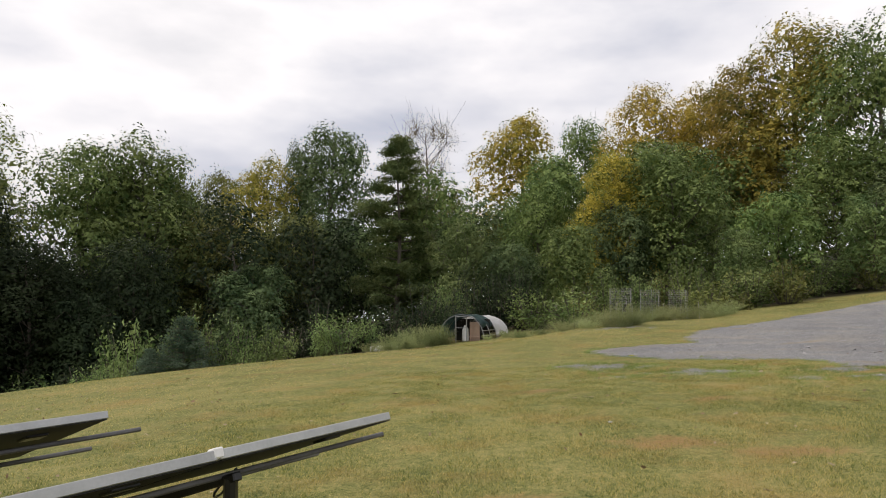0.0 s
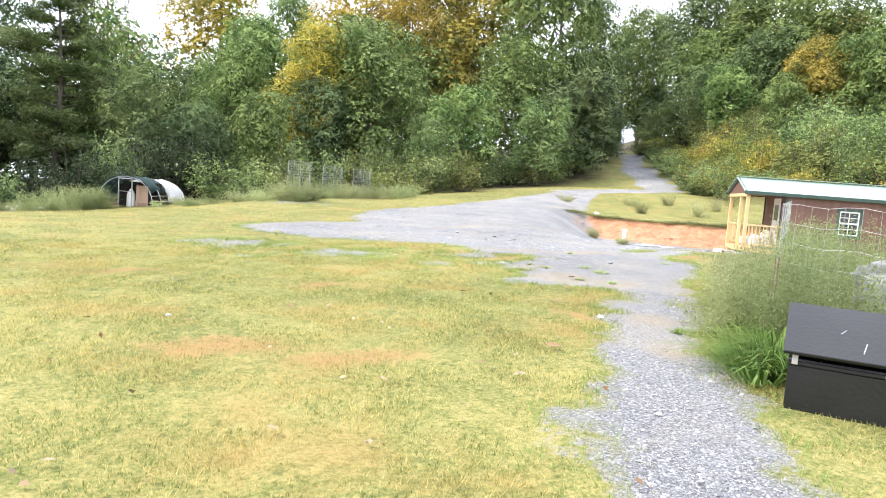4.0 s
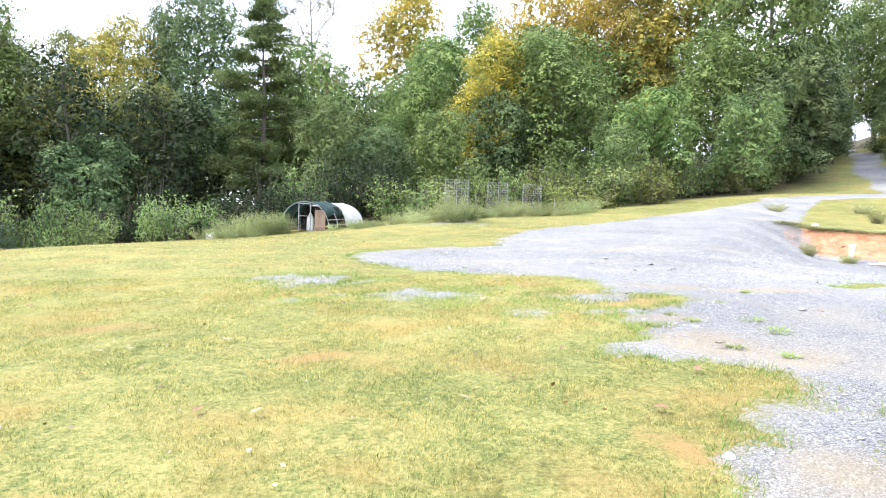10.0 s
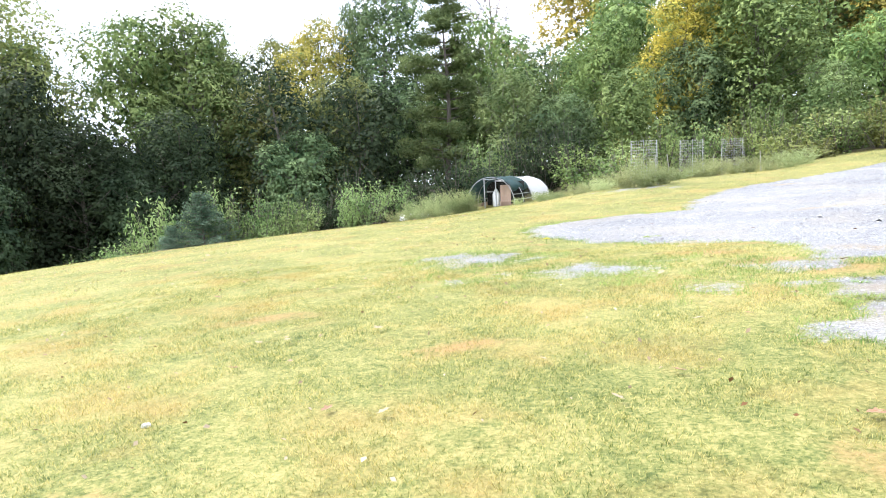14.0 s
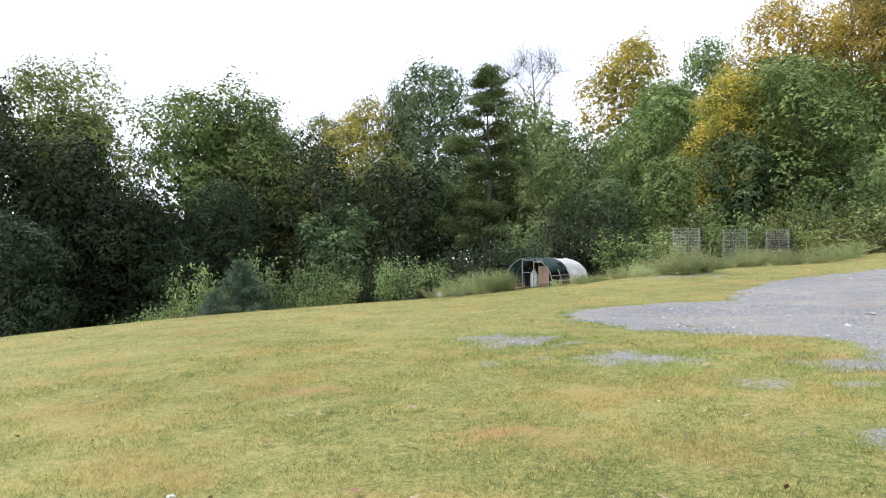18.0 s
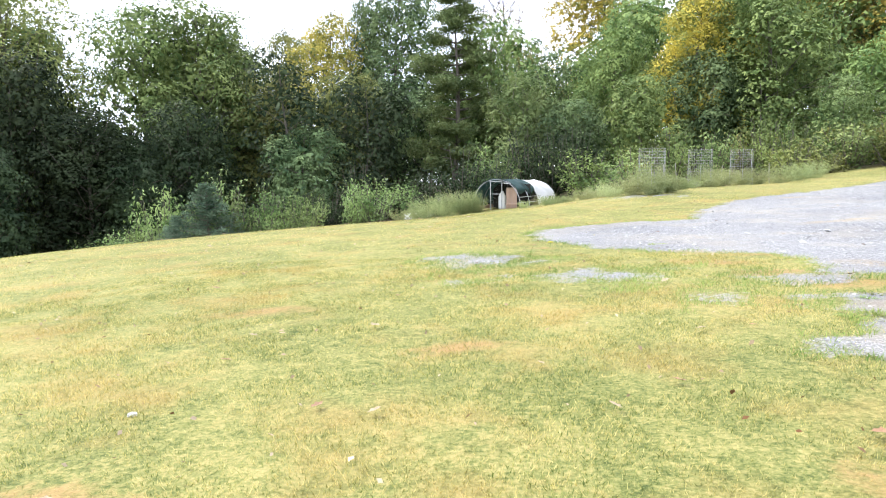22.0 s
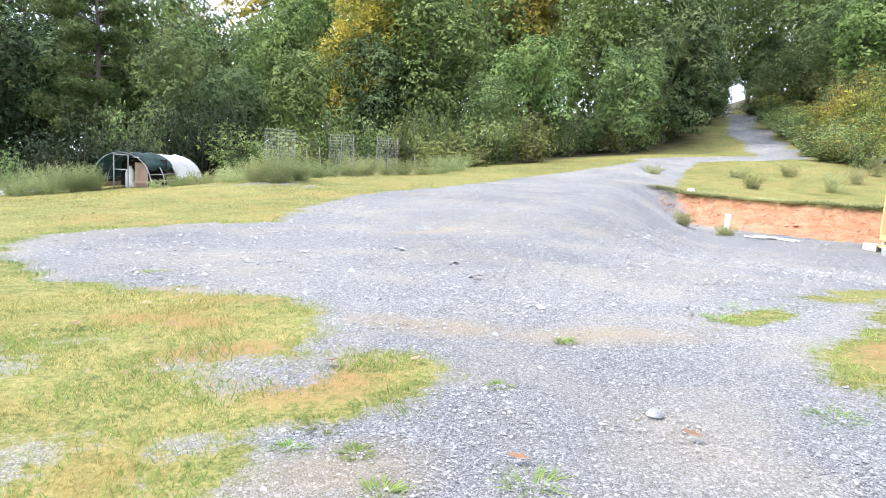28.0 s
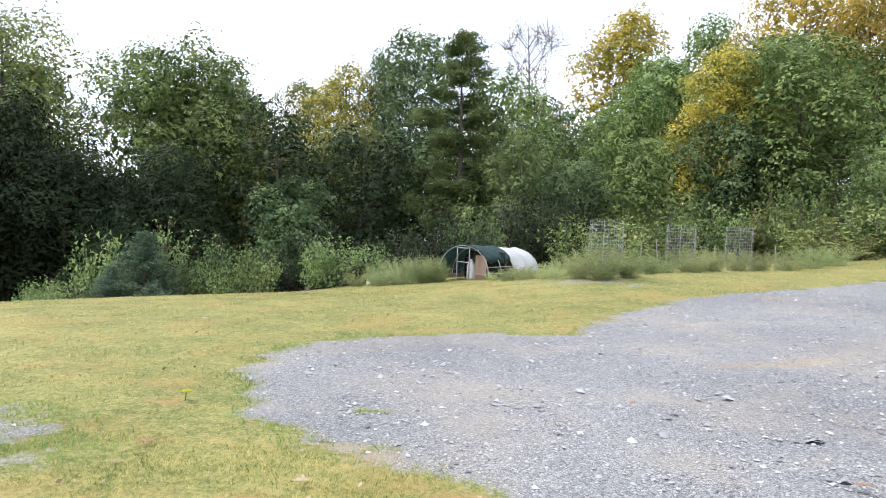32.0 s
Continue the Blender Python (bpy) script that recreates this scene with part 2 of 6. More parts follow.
    h = math_node(nt, "ADD", math_node(nt, "MULTIPLY", math_node(nt, "SUBTRACT", math_node(nt, "MULTIPLY", cell, 0.7), gap), math_node(nt, "MULTIPLY", gs.outputs[0], 0.5)),
                  math_node(nt, "ADD", math_node(nt, "ADD", math_node(nt, "MULTIPLY", small.outputs["Fac"], 0.6), math_node(nt, "MULTIPLY", fine.outputs["Fac"], 0.45)), math_node(nt, "MULTIPLY", math_node(nt, "MULTIPLY", cn.outputs["Fac"], att["clay"]), 5.0)))
    bump_node(nt, b, h, 0.8, 0.024)
    return m


def leaf_material(name, dark, light, through=0.42, place=False, rough=0.6):
    """Leaves or blades: each island takes its own shade, each plant its own cast."""
    m, nt, b = node_material(name)
    geo = nt.nodes.new("ShaderNodeNewGeometry")
    oi = nt.nodes.new("ShaderNodeObjectInfo")
    if place:
        c, _, small = lawn_colour(nt, geo.outputs["Random Per Island"], 1.3)
        da = nt.nodes.new("ShaderNodeAttribute")
        da.attribute_name = "dry"
        df = math_node(nt, "MULTIPLY", math_node(nt, "ADD", da.outputs["Fac"], math_node(nt, "MULTIPLY", math_node(nt, "SUBTRACT", small.outputs["Fac"], 0.62), math_node(nt, "MULTIPLY", da.outputs["Fac"], 3.0))), 0.9, True)
        df = math_node(nt, "MULTIPLY", df, math_node(nt, "ADD", math_node(nt, "MULTIPLY", geo.outputs["Random Per Island"], 0.75), 0.25))
        c = mix_node(nt, c, (0.38, 0.22, 0.09), df)
    else:
        pn = noise_node(nt, 0.5, 3, 0.6, geo.outputs["Position"])
        f = math_node(nt, "ADD", math_node(nt, "MULTIPLY", geo.outputs["Random Per Island"], 0.32), math_node(nt, "MULTIPLY", math_node(nt, "SUBTRACT", pn.outputs["Fac"], 0.335), 1.85))
        r = ramp(nt, [(0.15, dark), (0.85, light)])
        nt.links.new(f, r.inputs[0])
        hs = nt.nodes.new("ShaderNodeHueSaturation")
        nt.links.new(math_node(nt, "ADD", math_node(nt, "MULTIPLY", oi.outputs["Random"], 0.03), 0.485), hs.inputs["Hue"])
        nt.links.new(math_node(nt, "ADD", math_node(nt, "MULTIPLY", oi.outputs["Random"], 0.35), 0.85), hs.inputs["Value"])
        nt.links.new(r.outputs[0], hs.inputs["Color"])
        c = hs.outputs[0]
    nt.links.new(c, b.inputs["Base Color"])
    b.inputs["Roughness"].default_value = rough
    b.inputs["Specular IOR Level"].default_value = 0.25 if place else 0.1
    tr = nt.nodes.new("ShaderNodeBsdfTranslucent")
    nt.links.new(c, tr.inputs["Color"])
    ms = nt.nodes.new("ShaderNodeMixShader")
    ms.inputs[0].default_value = through
    out = nt.nodes["Material Output"]
    nt.links.new(b.outputs[0], ms.inputs[1])
    nt.links.new(tr.outputs[0], ms.inputs[2])
    nt.links.new(ms.outputs[0], out.inputs["Surface"])
    return m


M_GROUND = make_ground_material()
M_BLADE = leaf_material("grass_blade", None, None, 0.4, True)
M_TALL = leaf_material("tall_grass", (0.105, 0.19, 0.045), (0.36, 0.45, 0.14), 0.4)
M_PALEGRASS = leaf_material("pale_grass", (0.20, 0.22, 0.10), (0.45, 0.45, 0.24), 0.4)
M_WEED = leaf_material("weed", (0.16, 0.21, 0.09), (0.41, 0.44, 0.22), 0.45)
M_GOLDENROD = leaf_material("goldenrod", (0.30, 0.27, 0.03), (0.55, 0.46, 0.06), 0.3)
LEAF = {
    "oak": leaf_material("leaf_green", (0.052, 0.098, 0.03), (0.285, 0.365, 0.125), 0.2),
    "dark_oak": leaf_material("leaf_dark_green", (0.038, 0.072, 0.031), (0.21, 0.28, 0.12), 0.2),
    # near-black leaf colour: the shade inside the wood, painted into the foliage
    "hemlock": leaf_material("leaf_painted_shade", (0.015, 0.028, 0.014), (0.06, 0.086, 0.04), 0.25),
    "olive": leaf_material("leaf_olive", (0.095, 0.125, 0.035), (0.31, 0.33, 0.115), 0.2),
    "autumn_oak": leaf_material("leaf_turning", (0.09, 0.12, 0.032), (0.55, 0.42, 0.10), 0.3),
    "yellow": leaf_material("leaf_yellow", (0.20, 0.18, 0.04), (0.70, 0.51, 0.10), 0.27),
    "gold": leaf_material("leaf_gold_green", (0.12, 0.145, 0.035), (0.64, 0.47, 0.10), 0.27),
    "pine": leaf_material("pine_needle", (0.06, 0.105, 0.042), (0.25, 0.325, 0.13), 0.3),
    "bare": leaf_material("leaf_sparse", (0.26, 0.24, 0.10), (0.50, 0.45, 0.21)),
    "locust": leaf_material("leaf_grey_green", (0.068, 0.115, 0.042), (0.235, 0.30, 0.115), 0.2),
    "spruce": leaf_material("blue_needle", (0.055, 0.10, 0.065), (0.20, 0.28, 0.19), 0.25),
    "shrub": leaf_material("leaf_shrub", (0.065, 0.12, 0.036), (0.33, 0.42, 0.165), 0.2),
    "goldenrod": leaf_material("leaf_goldenrod", (0.14, 0.18, 0.045), (0.50, 0.45, 0.10)),
}
M_BARK = plain("bark", (0.05, 0.042, 0.034), (0.16, 0.14, 0.115), 0.9, 0, 3.0, 22.0, 0.8, (1, 1, 0.25))
M_STONE = plain("gravel_stone", (0.16, 0.165, 0.18), (0.42, 0.42, 0.43), 0.85, 0, 9.0, 60.0, 0.3)
M_BLACK = plain("black_painted_plywood", (0.005, 0.005, 0.006), (0.014, 0.014, 0.016), 0.34, 0, 3.0, 40.0, 0.15)
M_GALV = plain("galvanised_steel", (0.30, 0.31, 0.32), (0.48, 0.49, 0.50), 0.42, 0.85, 6.0, 50.0, 0.1)
M_WIRE = plain("fence_wire", (0.34, 0.34, 0.34), (0.52, 0.52, 0.52), 0.5, 0.3, 8.0, 40.0, 0.1)
M_CAGE = plain("dull_cage_wire", (0.24, 0.24, 0.24), (0.40, 0.40, 0.40), 0.6, 0.2, 8.0, 40.0, 0.1)
M_RUST = plain("rusty_steel", (0.14, 0.06, 0.03), (0.30, 0.16, 0.09), 0.8, 0.3, 8.0, 50.0, 0.3)
M_TARPG = plain("dark_green_tarp", (0.022, 0.06, 0.06), (0.055, 0.12, 0.115), 0.55, 0, 2.0, 14.0, 0.4)
M_TARPW = plain("white_tarp", (0.78, 0.78, 0.78), (0.88, 0.88, 0.88), 0.5, 0, 2.0, 14.0, 0.4)
M_PLY = plain("weathered_plywood", (0.34, 0.22, 0.16), (0.52, 0.37, 0.28), 0.8, 0, 2.5, 40.0, 0.25, (1, 1, 0.2))
M_PINE = plain("new_pine_lumber", (0.55, 0.36, 0.16), (0.78, 0.58, 0.32), 0.65, 0, 2.0, 45.0, 0.2, (3, 3, 0.3))
M_BROWN = plain("brown_siding", (0.13, 0.066, 0.05), (0.185, 0.098, 0.075), 0.65, 0, 1.5, 30.0, 0.2, (4, 4, 0.3))
M_GREEN = plain("dark_green_trim", (0.02, 0.05, 0.04), (0.045, 0.085, 0.07), 0.5, 0, 3.0, 40.0, 0.1)
M_ROOF = plain("green_metal_roof", (0.24, 0.345, 0.315), (0.34, 0.44, 0.415), 0.34, 0.3, 1.2, 20.0, 0.05)
M_WHITE = plain("white_paint", (0.68, 0.67, 0.65), (0.84, 0.84, 0.83), 0.5, 0, 3.0, 40.0, 0.1)
M_BLOCK = plain("concrete_block", (0.38, 0.38, 0.37), (0.60, 0.60, 0.58), 0.9, 0, 5.0, 70.0, 0.5)
M_DARK = plain("dark_inside", (0.012, 0.011, 0.01), (0.03, 0.028, 0.025), 0.9)
M_PVC = plain("white_plastic", (0.74, 0.74, 0.73), (0.86, 0.86, 0.85), 0.35, 0, 3.0, 30.0, 0.05)
M_CELL = plain("solar_cell_back", (0.004, 0.004, 0.005), (0.010, 0.011, 0.013), 0.75, 0, 3.0, 30.0, 0.05)
M_RAIL = plain("dull_steel_rail", (0.10, 0.10, 0.10), (0.18, 0.18, 0.18), 0.55, 0.4, 5.0, 60.0, 0.05)
M_ALU = plain("anodised_aluminium", (0.36, 0.37, 0.36), (0.50, 0.51, 0.50), 0.42, 0.6, 5.0, 60.0, 0.05)
M_DEADLEAF = plain("fallen_leaf", (0.14, 0.065, 0.035), (0.33, 0.19, 0.10), 0.7, 0, 10.0, 80.0, 0.3)
M_PALELEAF = plain("pale_fallen_leaf", (0.20, 0.15, 0.09), (0.40, 0.31, 0.20), 0.7, 0, 10.0, 80.0, 0.3)
M_CELLFRONT = plain("solar_cell", (0.012, 0.016, 0.035), (0.02, 0.028, 0.06), 0.12, 0, 3.0, 30.0, 0.02)


def make_glass():
    m, nt, b = node_material("window_glass")
    b.inputs["Base Color"].default_value = (0.02, 0.025, 0.03, 1)
    b.inputs["Roughness"].default_value = 0.06
    b.inputs["Specular IOR Level"].default_value = 0.6
    return m


M_GLASS = make_glass()


# ---- helpers for meshes ----
def mesh_object(name, verts, faces, mat, parent=None, label=""):
    """A mesh object from arrays of corners and of faces that all have the same number of corners."""
    verts, faces = np.asarray(verts, np.float32), np.asarray(faces, np.int32)
    me = bpy.data.meshes.new(name)
    me.vertices.add(len(verts))
    me.vertices.foreach_set("co", verts.ravel())
    k = faces.shape[1]
    me.loops.add(faces.size)
    me.loops.foreach_set("vertex_index", faces.ravel())
    me.polygons.add(len(faces))
    me.polygons.foreach_set("loop_start", np.arange(0, faces.size, k, dtype=np.int32))
    me.update(calc_edges=True)
    me.materials.append(mat)
    ob = new(name, me)
    if parent is not None:
        ob.parent = parent
    if label:
        ob["label"] = label
    return ob


def part(name, bm, mat, parent=None, label="", smooth_faces=False):
    me = bpy.data.meshes.new(name)
    bm.normal_update()
    if smooth_faces:
        for f in bm.faces:
            f.smooth = True
    bm.to_mesh(me)
    bm.free()
    me.materials.append(mat)
    ob = new(name, me)
    if parent is not None:
        ob.parent = parent
    if label:
        ob["label"] = label
    return ob


def add_box(bm, centre, size, turn=None, bevel=0.0):
    m = Matrix.Translation(centre) @ (turn.to_4x4() if turn is not None else Matrix()) @ Matrix.Diagonal((*size, 1))
    made = bmesh.ops.create_cube(bm, size=1.0, matrix=m)
    if bevel > 0:
        edges = list({e for v in made["verts"] for e in v.link_edges})
        bmesh.ops.bevel(bm, geom=edges, offset=bevel, segments=1, affect="EDGES")
    return bm


def box(centre, size, turn=None, bevel=0.006):
    return add_box(bmesh.new(), centre, size, turn, bevel)


def add_rod(bm, a, b, r, r2=None, sides=8):
    a, b = Vector(a), Vector(b)
    turn = (b - a).to_track_quat("Z", "Y").to_matrix().to_4x4()
    bmesh.ops.create_cone(bm, cap_ends=True, segments=sides, radius1=r, radius2=r if r2 is None else r2, depth=(b - a).length,
                          matrix=Matrix.Translation((a + b) / 2) @ turn)
    return bm


def rod(a, b, r, r2=None, sides=8):
    return add_rod(bmesh.new(), a, b, r, r2, sides)


def tube(points, r, sides=8):
    bm = bmesh.new()
    for a, b in zip(points[:-1], points[1:]):
        add_rod(bm, a, b, r, None, sides)
    return bm


def thing(name, m, label, category, group="", kind=""):
    ob = new(name)
    ob.matrix_world = m
    return tagged(ob, label, category, group, kind)


# ---- the ground ----
def smooth(a, b, v):
    k = np.clip((np.asarray(v, float) - a) / (b - a), 0, 1)
    return k * k * (3 - 2 * k)


def ground_z(x, y):
    """Height of the hillside: it falls to the left, with a levelled yard under a cut bank and a hill behind the bend of the road."""
    x, y = np.asarray(x, float), np.asarray(y, float)
    far = smooth(0, 1, (y - 17 - 10 * smooth(0, 6, x)) / (25 - 10 * smooth(0, 6, x)))
    side = -0.95 + 0.068 * (np.clip(x, -45, 200) + 0.6)
    side = np.where(side > 1.05, 1.05 + 0.12 * np.tanh((side - 1.05) / 0.12), side)
    z = far * side
    bu, bv = (x - 8.5) * 0.55 + (y - 32) * 0.835, (x - 8.5) * 0.835 - (y - 32) * 0.55
    z = z + 0.26 * np.exp(-(bu / 6.5) ** 2 - (bv / 3.5) ** 2)          # brow below the wood
    xl = np.clip(x, -40, 0)
    z = z - 0.0038 * xl * xl * smooth(1, 12, y)
    b = (x - 23.0) * 0.86 + (y - 23.4) * 0.50
    s = (x - 10) * 0.84 - (y - 14) * 0.543
    yard = smooth(15, 29, x * 0.72 + y * 0.69) * smooth(-1.8, 1.4, s)
    z = z - 1.2 * yard * (1 - smooth(-0.1, 2.0, b))
    z = z - 0.30 * smooth(-0.1, 2.0, b) * (1 - smooth(6, 18, b)) * smooth(-1.8, 1.4, s)
    v = x * 0.62 + y * 0.785
    z = z + 0.13 * np.clip(v - 58, 0, 90) * smooth(14, 34, x) * (1 - 0.35 * smooth(80, 140, v))
    s2 = (x - 37) * 0.874 - (y - 45) * 0.486
    z = z + 3.4 * smooth(2.0, 15, s2) * smooth(46, 58, v)
    return z + 0.0384 * np.clip(x, -120, 120)


def gz(x, y):
    return float(ground_z(x, y))


GRAVEL_LEFT = [(2.2, 2.2), (3.07, 3.6), (3.45, 4.35), (3.73, 4.68), (3.95, 4.85), (4.1, 5.1), (4.44, 5.45), (4.7, 5.78), (5.06, 6.48), (5.4, 6.73), (5.55, 7.0), (5.85, 7.25), (6.22, 7.45),
               (6.15, 7.82), (5.6, 8.25), (5.2, 8.6), (5.32, 8.9), (5.77, 8.85), (5.68, 9.2), (5.75, 9.35), (6.1, 9.55), (5.77, 9.72), (5.95, 10.1), (6.05, 10.45), (6.6, 10.54), (6.95, 10.85),
               (7.13, 11.13), (6.78, 11.43), (6.5, 11.58), (6.15, 11.5), (6.3, 11.85), (6.5, 12.6), (6.17, 13.0), (5.5, 13.44), (4.65, 13.85), (4.2, 14.1), (3.74, 14.72), (3.32, 15.5), (3.16, 15.9),
               (3.0, 16.55), (3.06, 17.3), (3.8, 17.95), (4.43, 18.4), (5.2, 18.75), (6.2, 18.85), (6.5, 20.3), (6.75, 21.4), (7.9, 24.1), (9.15, 25.9), (11.0, 27.8), (13.3, 30.7), (15.9, 34.0), (20.9, 37.6),
               (27.0, 41.5)]
GRAVEL_RIGHT = [(29.5, 41.0), (25.0, 36.0), (21.0, 30.4), (20.4, 28.2), (22.8, 23.2), (21.5, 18.5), (16.5, 14.6), (12.5, 12.6), (10.3, 11.4), (9.7, 11.0), (9.22, 10.1), (8.9, 9.45), (8.5, 8.95),
                (7.5, 8.1), (6.67, 7.1), (5.98, 6.2), (5.36, 5.5), (4.88, 4.8), (4.58, 4.35), (4.2, 3.7), (3.9, 3.3), (3.3, 2.0)]
FINES = [(15.9, 27.6), (16.6, 25.6), (18.2, 24.6), (19.2, 23.2), (20.2, 21.4), (21.2, 19.8)]
ROAD = [(27.0, 41.5), (31.5, 40.0), (34.9, 41.0), (37.3, 44.4), (39.6, 48.3), (42.5, 53.0), (46.0, 58.7), (49.8, 65.2), (54.3, 72.6), (59.5, 81.0)]


def polygon_distance(px, py, poly):
    """Signed distance to a polygon, positive inside."""
    best, inside = np.full(px.shape, 1e9), np.zeros(px.shape, bool)
    for (ax, ay), (bx, by) in zip(poly, poly[1:] + poly[:1]):
        dx, dy = bx - ax, by - ay
        k = np.clip(((px - ax) * dx + (py - ay) * dy) / (dx * dx + dy * dy + 1e-9), 0, 1)
        best = np.minimum(best, np.hypot(px - ax - k * dx, py - ay - k * dy))
        cross = ((ay > py) != (by > py)) & (px < (bx - ax) * (py - ay) / ((by - ay) if abs(by - ay) > 1e-9 else 1e-9) + ax)
        inside ^= cross
    return np.where(inside, best, -best)


def line_distance(px, py, line):
    best = np.full(px.shape, 1e9)
    for (ax, ay), (bx, by) in zip(line[:-1], line[1:]):
        dx, dy = bx - ax, by - ay
        k = np.clip(((px - ax) * dx + (py - ay) * dy) / (dx * dx + dy * dy), 0, 1)
        best = np.minimum(best, np.hypot(px - ax - k * dx, py - ay - k * dy))
    return best


def spot(px, py, x, y, rx, ry, turn=0.0):
    c, s = math.cos(radians(turn)), math.sin(radians(turn))
    u, v = (px - x) * c + (py - y) * s, -(px - x) * s + (py - y) * c
    return 1.0 - np.hypot(u / rx, v / ry)


def gravel_amount(px, py):
    """0.5 at the edge of the gravel, 1 well inside it, 0 well out in the grass."""
    d = polygon_distance(px, py, GRAVEL_LEFT + GRAVEL_RIGHT)
    d = np.maximum(d, 1.42 - line_distance(px, py, ROAD))
    for x, y, rx, ry, turn in ((2.48, 13.15, 0.88, 0.62, -18), (4.1, 11.62, 0.75, 0.33, -5), (5.06, 10.27, 0.2, 0.2, 0), (5.6, 10.27, 0.5, 0.14, 0), (5.98, 11.18, 0.4, 0.24, 0), (5.9, 27.35, 0.8, 0.5, 0)):
        d = np.maximum(d, 0.30 * spot(px, py, x, y, rx, ry, turn) - 0.08 if x < 3 else 0.10 * spot(px, py, x, y, rx, ry, turn) - 0.045)
    for x, y, rx, ry, turn in ((9.9, 10.7, 0.8, 0.4, 35), (9.9, 11.9, 0.55, 0.16, 20), (12.0, 12.9, 1.2, 0.32, 20)):
        d = np.minimum(d, -0.4 * spot(px, py, x, y, rx, ry, turn) + 0.05)
    ragged = sum(np.sin(px * k * math.cos(a) + py * k * math.sin(a) + 2.3 * k) for k, a in ((4.1, 0.3), (5.3, 1.9), (7.7, 2.6), (9.1, 0.9), (12.7, 1.4), (15.1, 2.9))) / 6
    d = d + 0.2 * ragged * (1 - smooth(30, 38, py))
    d = d + 0.04 * np.sin(px * 3.1 + 1.7 * np.sin(py * 2.3)) + 0.05 * np.sin(py * 6.7 + 2.1 * np.sin(px * 5.3))
    return np.clip(0.5 + d / 0.7, 0, 1)


def dry_amount(px, py):
    d = np.zeros(px.shape)
    for x, y, rx, ry, turn in ((3.02, 8.6, 0.6, 0.28, 25), (1.75, 6.1, 0.95, 0.5, -10), (2.6, 5.6, 0.8, 0.3, 0), (6.35, 10.95, 0.7, 0.6, 20), (5.75, 11.65, 0.7, 0.35, 0), (5.4, 12.5, 0.9, 0.3, -20), (6.0, 13.0, 0.6, 0.2, -20),
                           (10.1, 10.9, 0.8, 0.35, 30), (10.0, 25.6, 0.5, 0.35, 0), (4.9, 6.6, 0.2, 0.5, 30), (1.0, 9.8, 0.9, 0.35, 15), (0.2, 4.4, 0.8, 0.35, 0), (3.3, 14.3, 0.4, 0.2, -30), (4.6, 18.9, 1.2, 0.2, 20)):
        d = np.maximum(d, smooth(0.0, 0.9, spot(px, py, x, y, rx, ry, turn)))
    return d


def sand_amount(px, py):
    d = np.zeros(px.shape)
    for x, y, rx, ry, turn in ((7.2, 12.05, 1.0, 0.3, -32), (6.2, 8.8, 0.7, 0.8, 0), (6.6, 8.2, 0.6, 0.4, 30), (5.5, 6.25, 0.35, 0.45, -35), (4.87, 5.27, 0.25, 0.4, -35), (6.3, 9.9, 0.6, 0.4, 0), (10.0, 25.4, 0.8, 0.4, 20),
                           (8.4, 17.5, 1.2, 0.3, 30), (5.2, 13.55, 0.6, 0.15, -25), (8.3, 11.6, 1.2, 0.3, -10)):
        d = np.maximum(d, smooth(0.0, 0.8, spot(px, py, x, y, rx, ry, turn)))
    return d


def clay_amount(px, py):
    b = (px - 23.0) * 0.86 + (py - 23.4) * 0.50
    s = (px - 10) * 0.84 - (py - 14) * 0.543
    return smooth(-0.35, 0.05, b) * (1 - smooth(1.45, 1.95, b)) * smooth(-0.8, 0.5, s)


def spaced(lo, hi, step, out_lo, out_hi):
    mid = list(np.arange(lo, hi, step))
    def grow(start, end):
        vals, d, v = [], step, start
        while abs(v - start) < abs(end - start):
            d = min(d * 1.13, 25.0)
            v += d if end > start else -d
            vals.append(v)
        return vals
    return np.array(grow(lo, out_lo)[::-1] + mid + grow(mid[-1], out_hi))


gx, gy = spaced(-5, 27, 0.16, -420, 420), spaced(1, 35, 0.16, -260, 620)
PX, PY = (a.ravel() for a in np.meshgrid(gx, gy))
rough_ground = 0.012 * np.sin(PX * 5.1 + 1.3 * np.sin(PY * 3.7)) * np.sin(PY * 4.3 + np.sin(PX * 2.9))
clay = clay_amount(PX, PY)
bank_rough = clay * 0.05 * np.sin(PX * 9.3 + 2 * np.sin(PY * 7.1)) * np.sin(PY * 11.7 + PX * 3.1)
PZ = ground_z(PX, PY) + rough_ground + bank_rough
nx, ny = len(gx), len(gy)
i0 = (np.arange(ny - 1)[:, None] * nx + np.arange(nx - 1)[None, :]).ravel()
ground = mesh_object("ground", np.stack([PX, PY, PZ], 1), np.stack([i0, i0 + 1, i0 + nx + 1, i0 + nx], 1), M_GROUND)
tagged(ground, "mown hillside lawn with a pale gravel drive and a red clay bank", "ground", kind="structure")
for p in ground.data.polygons:
    p.use_smooth = True
LAWN_EDGE = [(-60, 34), (-38, 38), (-20, 40), (-8, 42), (-2, 43), (3, 46.5), (7.6, 41), (13, 45.3), (19.5, 44), (24, 47), (30, 48), (37, 52), (47, 67), (52, 76)]


def edge_y(x):
    return np.interp(x, [p[0] for p in LAWN_EDGE], [p[1] for p in LAWN_EDGE])


